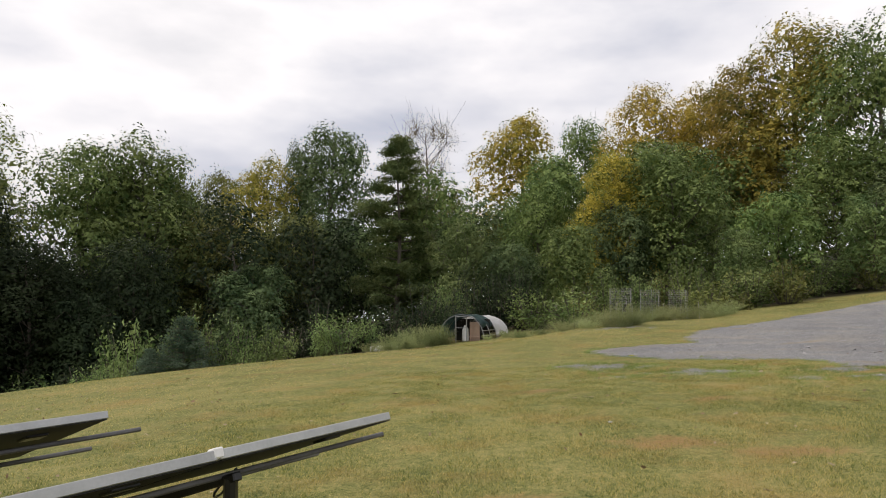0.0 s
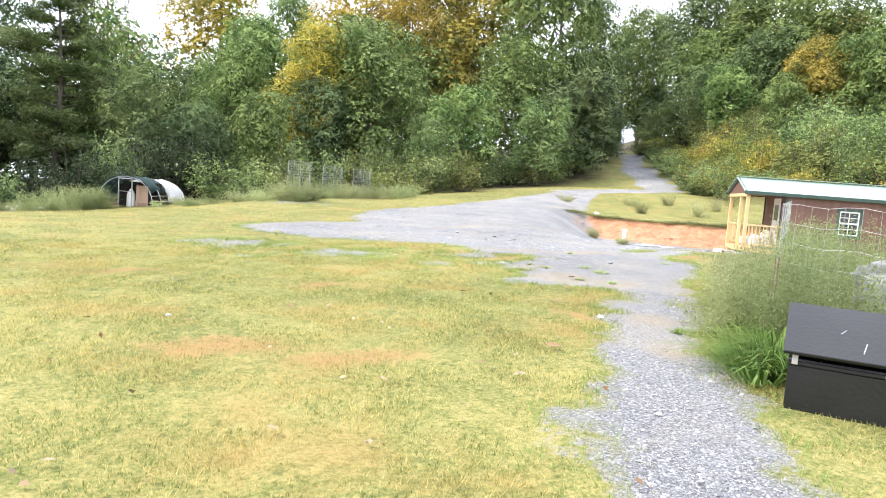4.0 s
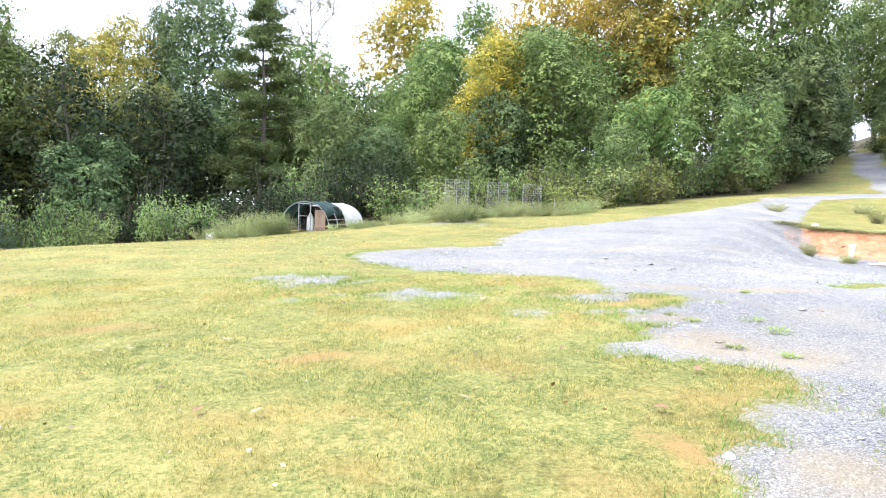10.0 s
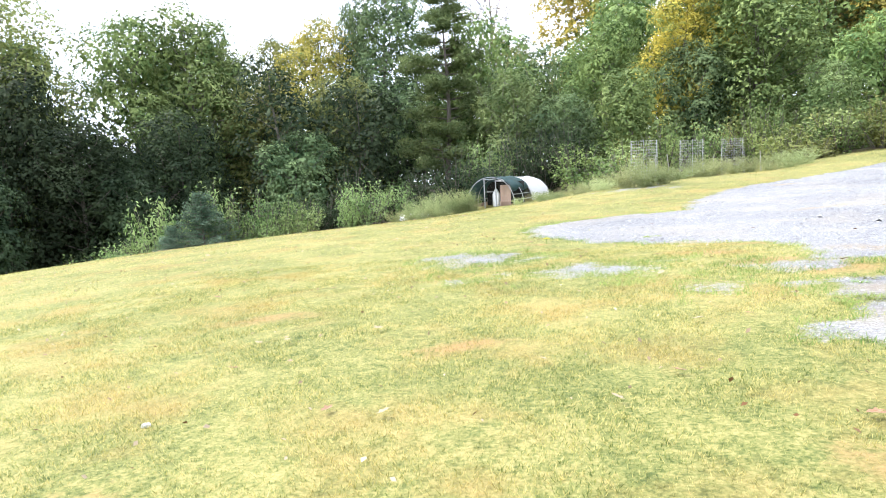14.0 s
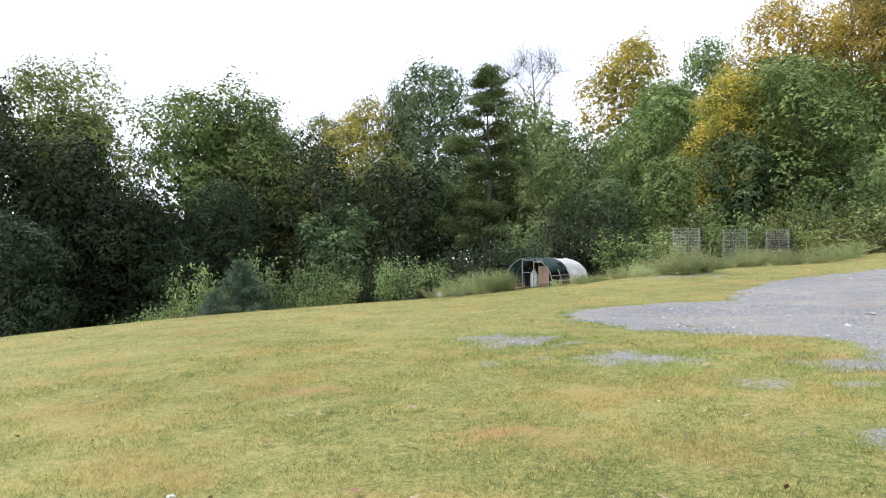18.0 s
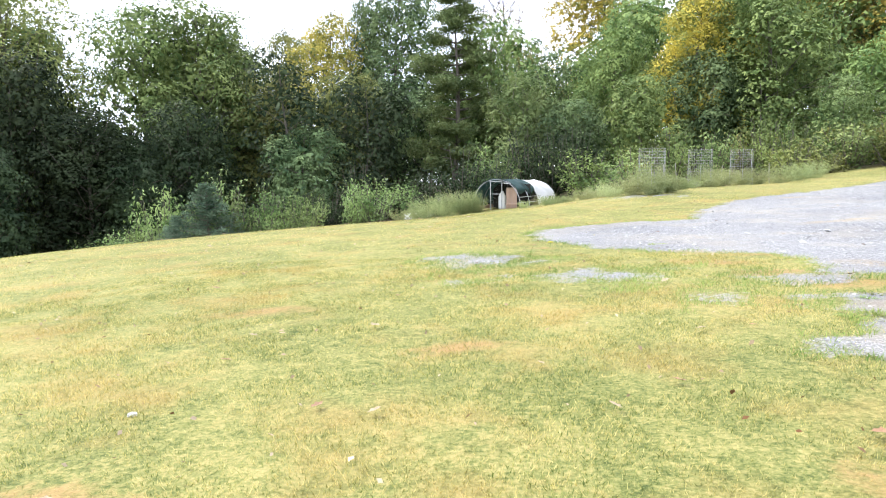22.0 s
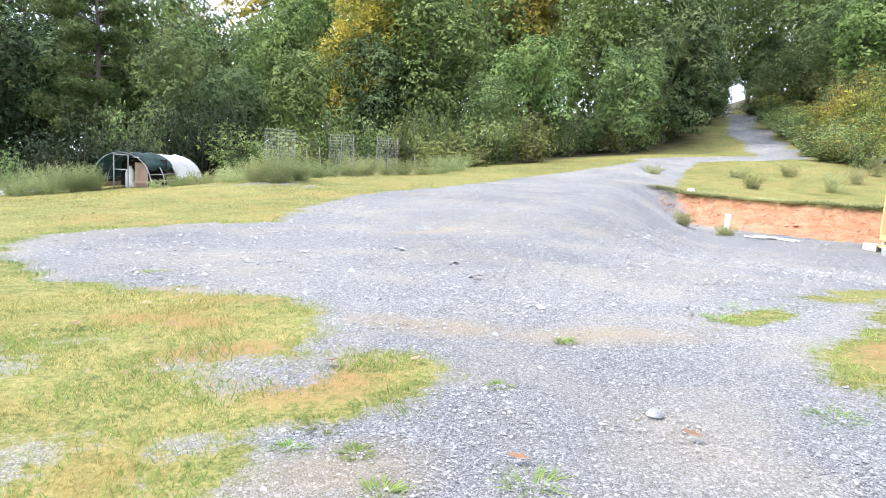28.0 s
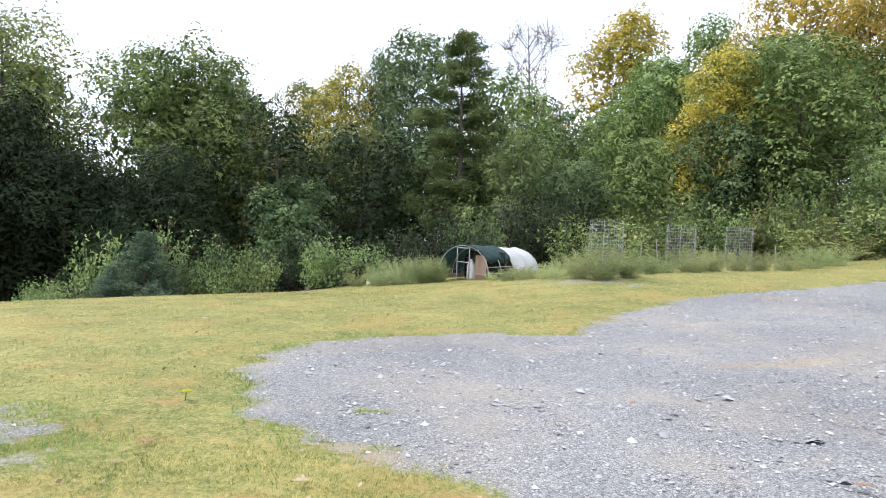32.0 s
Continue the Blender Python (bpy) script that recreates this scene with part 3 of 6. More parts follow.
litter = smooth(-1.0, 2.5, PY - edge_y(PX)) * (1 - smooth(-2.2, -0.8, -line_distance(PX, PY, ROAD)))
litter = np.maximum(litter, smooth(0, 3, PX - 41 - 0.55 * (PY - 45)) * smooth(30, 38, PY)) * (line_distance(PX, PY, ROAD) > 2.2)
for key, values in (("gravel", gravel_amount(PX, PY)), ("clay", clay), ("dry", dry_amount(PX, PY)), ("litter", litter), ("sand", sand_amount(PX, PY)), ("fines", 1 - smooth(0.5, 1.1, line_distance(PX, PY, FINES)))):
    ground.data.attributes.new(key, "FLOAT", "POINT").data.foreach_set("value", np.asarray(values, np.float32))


# ---- trees ----
def rods_arrays(rods, sides=6):
    """Corners and quads of tapered open rods (a, b, radius a, radius b)."""
    verts, faces, n = [], [], 0
    for a, b, ra, rb in rods:
        a, b = np.asarray(a, float), np.asarray(b, float)
        d = (b - a) / (np.linalg.norm(b - a) + 1e-9)
        u = np.cross(d, (0.31, 0.95, 0.1))
        u /= np.linalg.norm(u)
        w = np.cross(d, u)
        ang = np.arange(sides) * 2 * math.pi / sides
        ring = np.cos(ang)[:, None] * u + np.sin(ang)[:, None] * w
        verts += [a + ring * ra, b + ring * rb]
        faces += [(n + i, n + (i + 1) % sides, n + sides + (i + 1) % sides, n + sides + i) for i in range(sides)]
        n += 2 * sides
    return np.concatenate(verts), np.array(faces)


def leaves_arrays(rng, centres, normals, size, slim=0.55):
    """A bent rhombic leaf at each centre."""
    n = len(centres)
    nor = normals / (np.linalg.norm(normals, axis=1, keepdims=True) + 1e-9)
    r = rng.normal(size=(n, 3))
    u = np.cross(nor, r)
    u /= np.linalg.norm(u, axis=1, keepdims=True) + 1e-9
    w = np.cross(nor, u)
    s = (size * rng.uniform(0.6, 1.4, n))[:, None]
    v = np.stack([centres - u * s, centres + w * s * slim, centres + u * s - nor * s * 0.35, centres - w * s * slim], 1).reshape(-1, 3)
    return v, np.arange(4 * n).reshape(-1, 4)


def tri_leaves(rng, centres, normals, size, slim=0.7):
    """A small three-cornered leaf spray at each centre."""
    n = len(centres)
    nor = normals / (np.linalg.norm(normals, axis=1, keepdims=True) + 1e-9)
    u = np.cross(nor, rng.normal(size=(n, 3)))
    u /= np.linalg.norm(u, axis=1, keepdims=True) + 1e-9
    w = np.cross(nor, u)
    s = (size * rng.uniform(0.55, 1.45, n))[:, None]
    v = np.stack([centres - u * s - w * s * slim * 0.7, centres - u * s * 0.5 + w * s * slim, centres + u * s - nor * s * 0.3], 1).reshape(-1, 3)
    return v, np.arange(3 * n).reshape(-1, 3)


PROTO = {}


def build_tree(kind, seed, H, R, deep=False):
    """A tree of height H with a crown of radius R: trunk and limbs as one part, leaves as another."""
    rng = np.random.default_rng(seed)
    ob = new("tree")
    rods, cen, nor, grow = [], [], [], []
    lean = rng.normal(0, 0.02, 2)
    axis = lambda z: np.array([lean[0] * z + 0.25 * math.sin(z * 0.35 + seed), lean[1] * z + 0.2 * math.cos(z * 0.3 + seed), z])  # noqa: E731
    zs = np.linspace(-0.6, H * 0.94, 9)
    base = 0.016 * H
    for a, b in zip(zs[:-1], zs[1:]):
        rods.append((axis(a), axis(b), base * (1 - max(a, 0) / (1.05 * H)), base * (1 - b / (1.05 * H))))
    if kind == "pine":
        z = 0.16 * H
        while z < 0.985 * H:
            rad = R * (1 - (z / (1.02 * H)) ** 2.6) * rng.uniform(0.65, 1.1) + 0.5
            for j in range(rng.integers(4, 7)):
                a = rng.uniform(0, 2 * math.pi)
                length = rad * rng.uniform(0.55, 1.1)
                tip = axis(z) + np.array([math.cos(a) * length, math.sin(a) * length, length * rng.uniform(0.0, 0.3)])
                rods.append((axis(z), tip, 0.07, 0.02))
                m = int(80 + 150 * length)
                k = np.sqrt(rng.uniform(0.12, 1, m))[:, None]
                p = axis(z) + (tip - axis(z)) * k + rng.normal(0, 1, (m, 3)) * [0.42, 0.42, 0.2] * (0.5 + 0.8 * k)
                cen.append(p)
                nor.append(np.tile((0, 0, 1.0), (m, 1)) + rng.normal(0, 0.6, (m, 3)))
            z += rng.uniform(0.6, 1.05)
        size, slim = 0.17, 0.4
    else:
        lobes = 18 if deep else {"bare": 34, "locust": 28}.get(kind, 80 if H > 25 else 44 if H > 15 else 28)
        lo = H * ({"bare": 0.35, "locust": 0.14}.get(kind, 0.18 if H > 17 else 0.1))
        for j in range(lobes):
            h = ((j + rng.uniform(0.1, 0.9)) / lobes) ** 0.85
            z = lo + (H * 0.94 - lo) * h
            env = R * 0.95 * math.sqrt(max(0.04, 1 - (abs(h - 0.44) / 0.58) ** 2.6))
            a = j * 2.399 + rng.normal(0, 0.5)
            out = env * rng.uniform(0.35, 0.86)
            rr = R * rng.uniform(0.22, 0.40) * (1.35 if deep else 0.8 if H > 25 else 1.0)
            c = axis(z) + np.array([math.cos(a) * out, math.sin(a) * out, 0])
            rods.append((axis(max(lo * 0.7, z - out * rng.uniform(0.5, 1.0))), c, 0.005 * H * (1 - 0.6 * h), 0.02))
            for b in range(18 if kind == "bare" else 1):
                tip = c + rng.normal(0, 0.7 * rr, 3) + (0, 0, 0.4 * rr)
                rods.append((c, tip, 0.022 if kind == "bare" else 0.03, 0.01))
            if kind == "bare" and rng.uniform() < 0.25:
                continue
            # a clump of leaves: a lumpy dome, thinner below
            m = int((100 if deep else {"bare": 230, "locust": 380}.get(kind, 400)) * (rr / (0.31 * R)) ** 1.8)
            d = rng.normal(size=(m, 3))
            d /= np.linalg.norm(d, axis=1, keepdims=True)
            d[:, 2] = np.where(d[:, 2] < -0.45, -d[:, 2], d[:, 2])
            lump = 1 + 0.26 * np.sin(4.3 * d[:, 0] + 1.7 * j) * np.sin(4.7 * d[:, 1] + 2.3 * j) + 0.16 * np.sin(7.3 * d[:, 2] + 5 * d[:, 0] + j)
            p = c + d * (rr * lump * (1.06 - 0.32 * rng.uniform(0, 1, m) ** 1.4))[:, None] * (1.0, 1.0, 0.95)
            cen.append(p)
            nor.append(d * 1.2 + (0, 0, 0.3) + rng.normal(0, 0.24, (m, 3)))
        if kind != "bare":
            # the shaded inner leaves
            m = 200 if deep else 1600 if H > 25 else 700
            h = rng.uniform(0.06, 0.86, m)
            a, out = rng.uniform(0, 2 * math.pi, m), 0.62 * R * np.sqrt(rng.uniform(0, 1, m)) * np.sqrt(np.maximum(0.05, 1 - (np.abs(h - 0.44) / 0.58) ** 2.6))
            p = np.stack([axis(lo + (H * 0.94 - lo) * v) for v in h])
            p[:, 0] += np.cos(a) * out
            p[:, 1] += np.sin(a) * out
            cen.append(p)
            nor.append(rng.normal(0, 1, (m, 3)))
            grow = [np.ones(sum(map(len, cen)) - m), np.full(m, 1.2 if deep else 2.4)]
        size, slim = (0.27, 0.75) if deep else {"locust": (0.12, 0.5), "bare": (0.085, 0.7)}.get(kind, (0.15 if H > 15 else 0.115, 0.74))
    v, f = rods_arrays(rods)
    mesh_object("trunk", v, f, M_BARK, ob)
    v, f = tri_leaves(rng, np.concatenate(cen), np.concatenate(nor), size * np.concatenate(grow) if grow else size, slim)
    mesh_object("crown", v, f, LEAF[kind], ob)
    return ob


def build_shrub(kind, seed):
    """A leafy shrub 3 m high and 1.5 m in radius."""
    rng = np.random.default_rng(seed)
    ob = new("shrub")
    rods, cen, nor = [], [], []
    for j in range(30):
        a = rng.uniform(0, 2 * math.pi)
        out = 1.45 * math.sqrt(rng.uniform(0.02, 1))
        zt = rng.uniform(0.35, 1.0) * 2.9 * math.sqrt(max(0.1, 1 - (out / 1.75) ** 2))
        tip = np.array([math.cos(a) * out, math.sin(a) * out, zt])
        rods.append(((tip[0] * 0.15, tip[1] * 0.15, -0.2), tip, 0.03, 0.008))
        m = 60
        k = rng.uniform(0.15, 1.05, m)[:, None]
        p = np.array([tip[0] * 0.15, tip[1] * 0.15, 0]) + (tip - [tip[0] * 0.15, tip[1] * 0.15, 0]) * k + rng.normal(0, 0.17, (m, 3)) * (1.2, 1.2, 0.9)
        cen.append(p)
        nor.append(rng.normal(0, 0.6, (m, 3)) + (0.3 * math.cos(a), 0.3 * math.sin(a), 0.6))
    v, f = rods_arrays(rods, 5)
    mesh_object("stem", v, f, M_BARK, ob)
    v, f = tri_leaves(rng, np.concatenate(cen), np.concatenate(nor), 0.08, 0.65)
    mesh_object("foliage", v, f, LEAF[kind], ob)
    return ob


def build_spruce(seed):
    """A young blue conifer 3 m high and 1.5 m in radius."""
    rng = np.random.default_rng(seed)
    ob = new("blue_spruce")
    rods, cen, nor = [((0, 0, -0.2), (0, 0, 3.0), 0.06, 0.01)], [], []
    z = 0.15
    while z < 2.95:
        for j in range(9):
            a, length = rng.uniform(0, 2 * math.pi), (1.5 * (1 - (z / 3.1) ** 1.2) + 0.08) * rng.uniform(0.7, 1.1)
            tip = np.array([math.cos(a) * length, math.sin(a) * length, z + 0.18 * length])
            rods.append(((0, 0, z), tip, 0.015, 0.004))
            m = int(20 + 90 * length)
            k = rng.uniform(0.1, 1.05, m)[:, None]
            cen.append(np.array([0, 0, z]) + (tip - [0, 0, z]) * k + rng.normal(0, 0.06, (m, 3)))
            nor.append(rng.normal(0, 0.6, (m, 3)) + (0, 0, 0.7))
        z += rng.uniform(0.14, 0.2)
    v, f = rods_arrays(rods, 5)
    mesh_object("trunk", v, f, M_BARK, ob)
    v, f = leaves_arrays(rng, np.concatenate(cen), np.concatenate(nor), 0.05, 0.25)
    mesh_object("needles", v, f, LEAF["spruce"], ob)
    return ob


TREE_LABEL = {
    "oak": "tall broadleaf tree with a dense green crown", "dark_oak": "tall dark green oak at the wood's edge",
    "olive": "slender tree with olive green leaves", "autumn_oak": "oak with green leaves turning brown and gold",
    "yellow": "tall poplar with yellow autumn leaves", "gold": "tree with green and golden yellow leaves",
    "pine": "tall white pine with layered open branches", "bare": "thin half-bare tree with few pale yellow leaves",
    "locust": "feathery grey-green young locust tree", "hemlock": "tree with the wood's shade painted into its dark leaves"}
used = {}
tree_rng = np.random.default_rng(77)


def plant(kind, x, y, high, radius, sort="tree"):
    """Puts a plant of that kind on the ground: the first ones are built, the later ones share their meshes."""
    deep = sort == "deep"
    sort = "tree" if deep else sort
    if sort == "tree":
        radius *= 1.45 if kind == "pine" else 1.38
    if sort == "tree":
        radius = min(radius, 0.46 * high)
    k = used[kind, sort] = used.get((kind, sort), 0) + 1
    variants = 3 if sort == "tree" and kind in ("oak", "dark_oak") else 2
    form = ("grand" if radius > 7.2 and high > 20 else "tall" if high / radius >= 3.1 else "broad" if high > 11 else "squat") if sort == "tree" else sort
    key = (kind, form, deep, k % variants)
    full, wide = {"grand": (28.0, 8.5), "tall": (23.0, 6.0), "broad": (16.0, 6.5), "squat": (9.0, 4.0)}.get(form, (3.0, 1.5))
    m = pose(x, y, gz(x, y) - 0.05, 0, 0, tree_rng.uniform(0, 360)) @ Matrix.Diagonal((radius / wide, radius / wide, high / full, 1))
    if key not in PROTO:
        seed = 11 * len(PROTO) + 5
        ob = build_tree(kind, seed, full, wide, deep) if sort == "tree" else build_spruce(seed) if sort == "spruce" else build_shrub(kind, seed)
        ob.matrix_world = m
        PROTO[key] = ob
        if sort == "tree":
            tagged(ob, TREE_LABEL[kind], "tree", "trees of the wood")
        elif sort == "spruce":
            tagged(ob, "young blue-grey spruce at the wood's edge", "conifer")
        else:
            # the default label also covers shrubs with shade painted into their leaves
            tagged(ob, {"shrub": "light green leafy shrub at the lawn's edge", "autumn_oak": "yellowing shrub at the lawn's edge", "gold": "yellow-green leafy shrub at the wood's edge", "goldenrod": "clump of yellow flowering goldenrod"}.get(kind, "dark green shrub under the trees"), "shrub", "shrubs along the wood")
        return ob
    src = PROTO[key]
    ob = copy_thing(src, m)
    ob.scale = (radius / wide, radius / wide, high / full)
    return ob


# trees of the skyline and the wood's edge
plant("olive", -44.9, 57.2, 30.4, 6.7)
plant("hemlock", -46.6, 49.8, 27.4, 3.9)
plant("oak", -37.5, 65.5, 27.8, 5.0)
plant("oak", -32.4, 67.4, 26.5, 4.8)
plant("dark_oak", -31.8, 75.7, 22.7, 2.7)
plant("olive", -32.8, 88.5, 27.5, 3.4)
plant("autumn_oak", -25.5, 84.9, 25.7, 4.3)
plant("dark_oak", -17.6, 85.3, 28.7, 5.0)
plant("dark_oak", -22.1, 88.2, 27.4, 2.6)
plant("pine", -6.7, 65.2, 19.8, 3.3)
plant("bare", -5.2, 98.6, 30.8, 4.1)
plant("gold", 6.8, 84.0, 24.9, 5.2)
plant("oak", 15.3, 87.3, 24.1, 3.6)
plant("gold", 13.0, 61.3, 14.5, 2.9)
plant("oak", 18.4, 66.4, 15.6, 4.2)
plant("oak", 8.7, 75.9, 17.9, 3.3)
plant("yellow", 21.5, 80.0, 25.2, 5.4)
plant("yellow", 28.6, 84.1, 23.4, 3.6)
plant("autumn_oak", 30.5, 74.9, 23.7, 4.0)
plant("autumn_oak", 34.6, 70.9, 25.5, 5.2)
plant("oak", 38.5, 64.2, 22.1, 5.2)
plant("dark_oak", 47.3, 70.5, 19.3, 3.1)
plant("oak", 69.2, 89.2, 21.1, 4.2)
plant("dark_oak", 68.0, 73.0, 19.0, 6.1)
plant("oak", 66.9, 64.5, 17.8, 6.5)
plant("oak", 64.8, 54.8, 15.0, 5.6)
plant("autumn_oak", 69.1, 55.0, 13.1, 5.0)
plant("oak", 67.3, 47.2, 13.2, 5.3)
plant("oak", 17.6, 60.3, 13.8, 4.4)
plant("locust", -0.2, 58.7, 8.9, 3.0)
plant("oak", 23.2, 51.9, 8.0, 4.2)
plant("locust", 29.8, 50.8, 7.2, 2.9)
plant("dark_oak", 35.4, 54.4, 9.5, 3.7)
plant("locust", 19.3, 49.2, 5.2, 2.6)
plant("oak", 8.4, 52.1, 7.0, 3.0)
plant("dark_oak", 13.4, 59.3, 8.8, 2.7)
plant("dark_oak", 3.7, 56.6, 6.5, 2.3)
plant("oak", 7.2, 66.3, 13.5, 3.3)
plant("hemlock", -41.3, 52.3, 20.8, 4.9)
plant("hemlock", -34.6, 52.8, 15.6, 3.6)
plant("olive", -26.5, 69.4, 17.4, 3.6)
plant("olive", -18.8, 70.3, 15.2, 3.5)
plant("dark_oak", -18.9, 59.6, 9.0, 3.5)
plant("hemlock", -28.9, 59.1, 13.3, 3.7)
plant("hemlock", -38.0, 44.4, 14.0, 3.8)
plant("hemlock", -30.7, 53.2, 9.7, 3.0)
plant("dark_oak", -14.3, 75.8, 13.7, 3.7)
plant("oak", -4.9, 69.5, 8.3, 2.7)
plant("olive", -3.0, 93.8, 19.3, 3.4)
plant("dark_oak", 58.0, 62.8, 8.6, 4.9)
plant("oak", 56.4, 58.0, 7.7, 5.3)
plant("oak", 55.7, 50.1, 5.8, 4.9)
plant("locust", 53.0, 61.2, 6.4, 3.0)
plant("oak", 32.5, 60.7, 12.2, 3.9)
plant("oak", 63.5, 86.5, 18.0, 3.4)
plant("dark_oak", 75.5, 92.0, 20.0, 4.4)
# shrubs behind the coop, their leaf colour darkened to paint the wood's shade
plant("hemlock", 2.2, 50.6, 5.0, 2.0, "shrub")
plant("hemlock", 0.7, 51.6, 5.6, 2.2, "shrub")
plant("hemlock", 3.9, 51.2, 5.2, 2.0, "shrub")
plant("dark_oak", 60.5, 56.0, 10.5, 3.6)
plant("oak", 62.0, 66.5, 12.5, 4.0)
plant("autumn_oak", 59.5, 50.5, 8.8, 3.0)
plant("oak", 61.0, 45.5, 9.5, 3.4)
plant("dark_oak", 65.0, 41.0, 11.0, 3.8)
plant("dark_oak", -37.5, 71.5, 25.5, 4.4)
plant("dark_oak", -33.5, 73.0, 24.5, 4.2)
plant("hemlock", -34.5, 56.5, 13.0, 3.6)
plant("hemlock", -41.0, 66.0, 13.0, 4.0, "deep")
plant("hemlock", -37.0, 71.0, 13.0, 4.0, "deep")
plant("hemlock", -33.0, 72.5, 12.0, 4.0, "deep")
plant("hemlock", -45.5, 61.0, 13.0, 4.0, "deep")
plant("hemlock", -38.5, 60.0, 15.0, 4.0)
plant("dark_oak", 39.6, 61.2, 11.0, 2.6)
plant("dark_oak", 44.8, 69.4, 12.0, 2.8)
plant("hemlock", 38.2, 57.5, 7.0, 2.4)
for x, y, high, radius in ((66.5, 84.0, 6.5, 2.6), (70.5, 87.0, 8.0, 3.2), (62.5, 77.5, 5.0, 2.2), (48.8, 69.5, 6.5, 2.4), (51.5, 74.5, 7.5, 2.6), (54.5, 79.5, 8.0, 2.6), (46.5, 65.0, 5.5, 2.2)):
    plant("dark_oak", x, y, high, radius)
# deeper rows of the wood, on the left with shade painted into the leaves
for i in range(64):
    x = -64 + 2.1 * i + tree_rng.uniform(-1.5, 1.5)
    back = 25 + (i * 7) % 20
    y = float(edge_y(x)) + back + tree_rng.uniform(-3, 3)
    if x > 36:
        continue
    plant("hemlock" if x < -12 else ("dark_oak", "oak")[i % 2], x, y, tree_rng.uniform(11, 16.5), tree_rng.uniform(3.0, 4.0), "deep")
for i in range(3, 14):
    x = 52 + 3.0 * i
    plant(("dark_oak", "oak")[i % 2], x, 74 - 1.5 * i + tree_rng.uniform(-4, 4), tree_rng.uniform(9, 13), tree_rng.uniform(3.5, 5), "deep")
# understorey and edge shrubs; those on the left have the wood's shade painted in
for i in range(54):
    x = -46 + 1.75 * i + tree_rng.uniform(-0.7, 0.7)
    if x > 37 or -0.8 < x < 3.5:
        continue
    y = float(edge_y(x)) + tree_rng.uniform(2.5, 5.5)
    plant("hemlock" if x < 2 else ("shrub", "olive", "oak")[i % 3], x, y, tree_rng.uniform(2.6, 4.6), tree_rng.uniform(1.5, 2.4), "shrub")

# brush on the slope beside the road
for i in range(26):
    along, off = -12 + 1.6 * i + tree_rng.uniform(-1, 1), tree_rng.uniform(14, 22)
    plant(("shrub", "oak")[i % 2], 37 + 0.486 * along + 0.874 * off, 45 + 0.874 * along - 0.486 * off, tree_rng.uniform(3.0, 5.0), tree_rng.uniform(2.0, 3.0), "shrub")
for i in range(110):
    along, off = tree_rng.uniform(-9, 34), 2.0 + 13 * tree_rng.uniform(0, 1) ** 1.4
    x, y = 38 + 0.52 * along + 0.854 * off, 45.6 + 0.854 * along - 0.52 * off
    kind = ("goldenrod", "shrub", "autumn_oak")[i % 3] if 3.5 < off < 8 else ("shrub", "oak", "olive", "shrub")[i % 4]
    plant(kind, x, y, tree_rng.uniform(1.3, 2.4) if off < 6 else tree_rng.uniform(2.0, 4.4), tree_rng.uniform(1.2, 2.4), "shrub")
for i in range(90):
    x, y = tree_rng.uniform(33.6, 50), tree_rng.uniform(26, 52)
    if (x - 33.9) * 0.93 + (y - 36.2) * 0.37 < 1.0 or float(line_distance(np.array([x]), np.array([y]), ROAD)[0]) < 2.5 or x - 34 < (y - 41) * 0.55:
        continue
    plant(("shrub", "autumn_oak", "oak", "goldenrod")[i % 4], x, y, tree_rng.uniform(1.2, 2.5), tree_rng.uniform(1.2, 1.9), "shrub")
# shrubs below the lawn's crest and beside the coop
for x, y, high, radius, kind in ((-16.6, 40.8, 5.4, 1.9, "shrub"), (-20.2, 41.0, 6.5, 2.1, "shrub"), (-13.7, 41.2, 3.9, 1.3, "shrub"), (-11.6, 42.1, 3.4, 1.4, "shrub"), (-12.6, 41.8, 3.3, 1.1, "shrub"),
                                 (-8.2, 44.3, 3.7, 1.7, "shrub"), (-9.4, 44.4, 3.2, 1.3, "shrub"), (-6.8, 45.7, 3.2, 1.2, "shrub"), (-1.9, 48.2, 4.8, 1.5, "shrub"), (-0.7, 48.6, 4.2, 1.3, "shrub"), (-18.7, 36.0, 2.6, 1.3, "shrub"),
                                 (-20.4, 37.4, 3.2, 1.5, "shrub"), (-18.8, 34.6, 2.2, 0.9, "shrub"), (-2.9, 47.5, 2.4, 1.5, "shrub"), (-15.1, 40.6, 3.6, 1.2, "shrub"),
                                 (-30.0, 46.0, 4.6, 2.4, "oak"), (15.6, 44.6, 2.6, 1.8, "olive"), (18.6, 45.4, 3.6, 2.0, "shrub"), (20.6, 45.0, 3.3, 2.0, "olive"), (17.0, 43.8, 1.4, 1.5, "olive")):
    plant(kind, x, y, high, radius, "shrub")
plant("spruce", -16.2, 38.9, 4.3, 2.5, "spruce")
plant("spruce", -18.2, 38.9, 2.9, 1.7, "spruce")
plant("dark_oak", -47.6, 61.5, 27.0, 5.0)


# ---- small growth and loose ground cover ----
gr = np.random.default_rng(5)


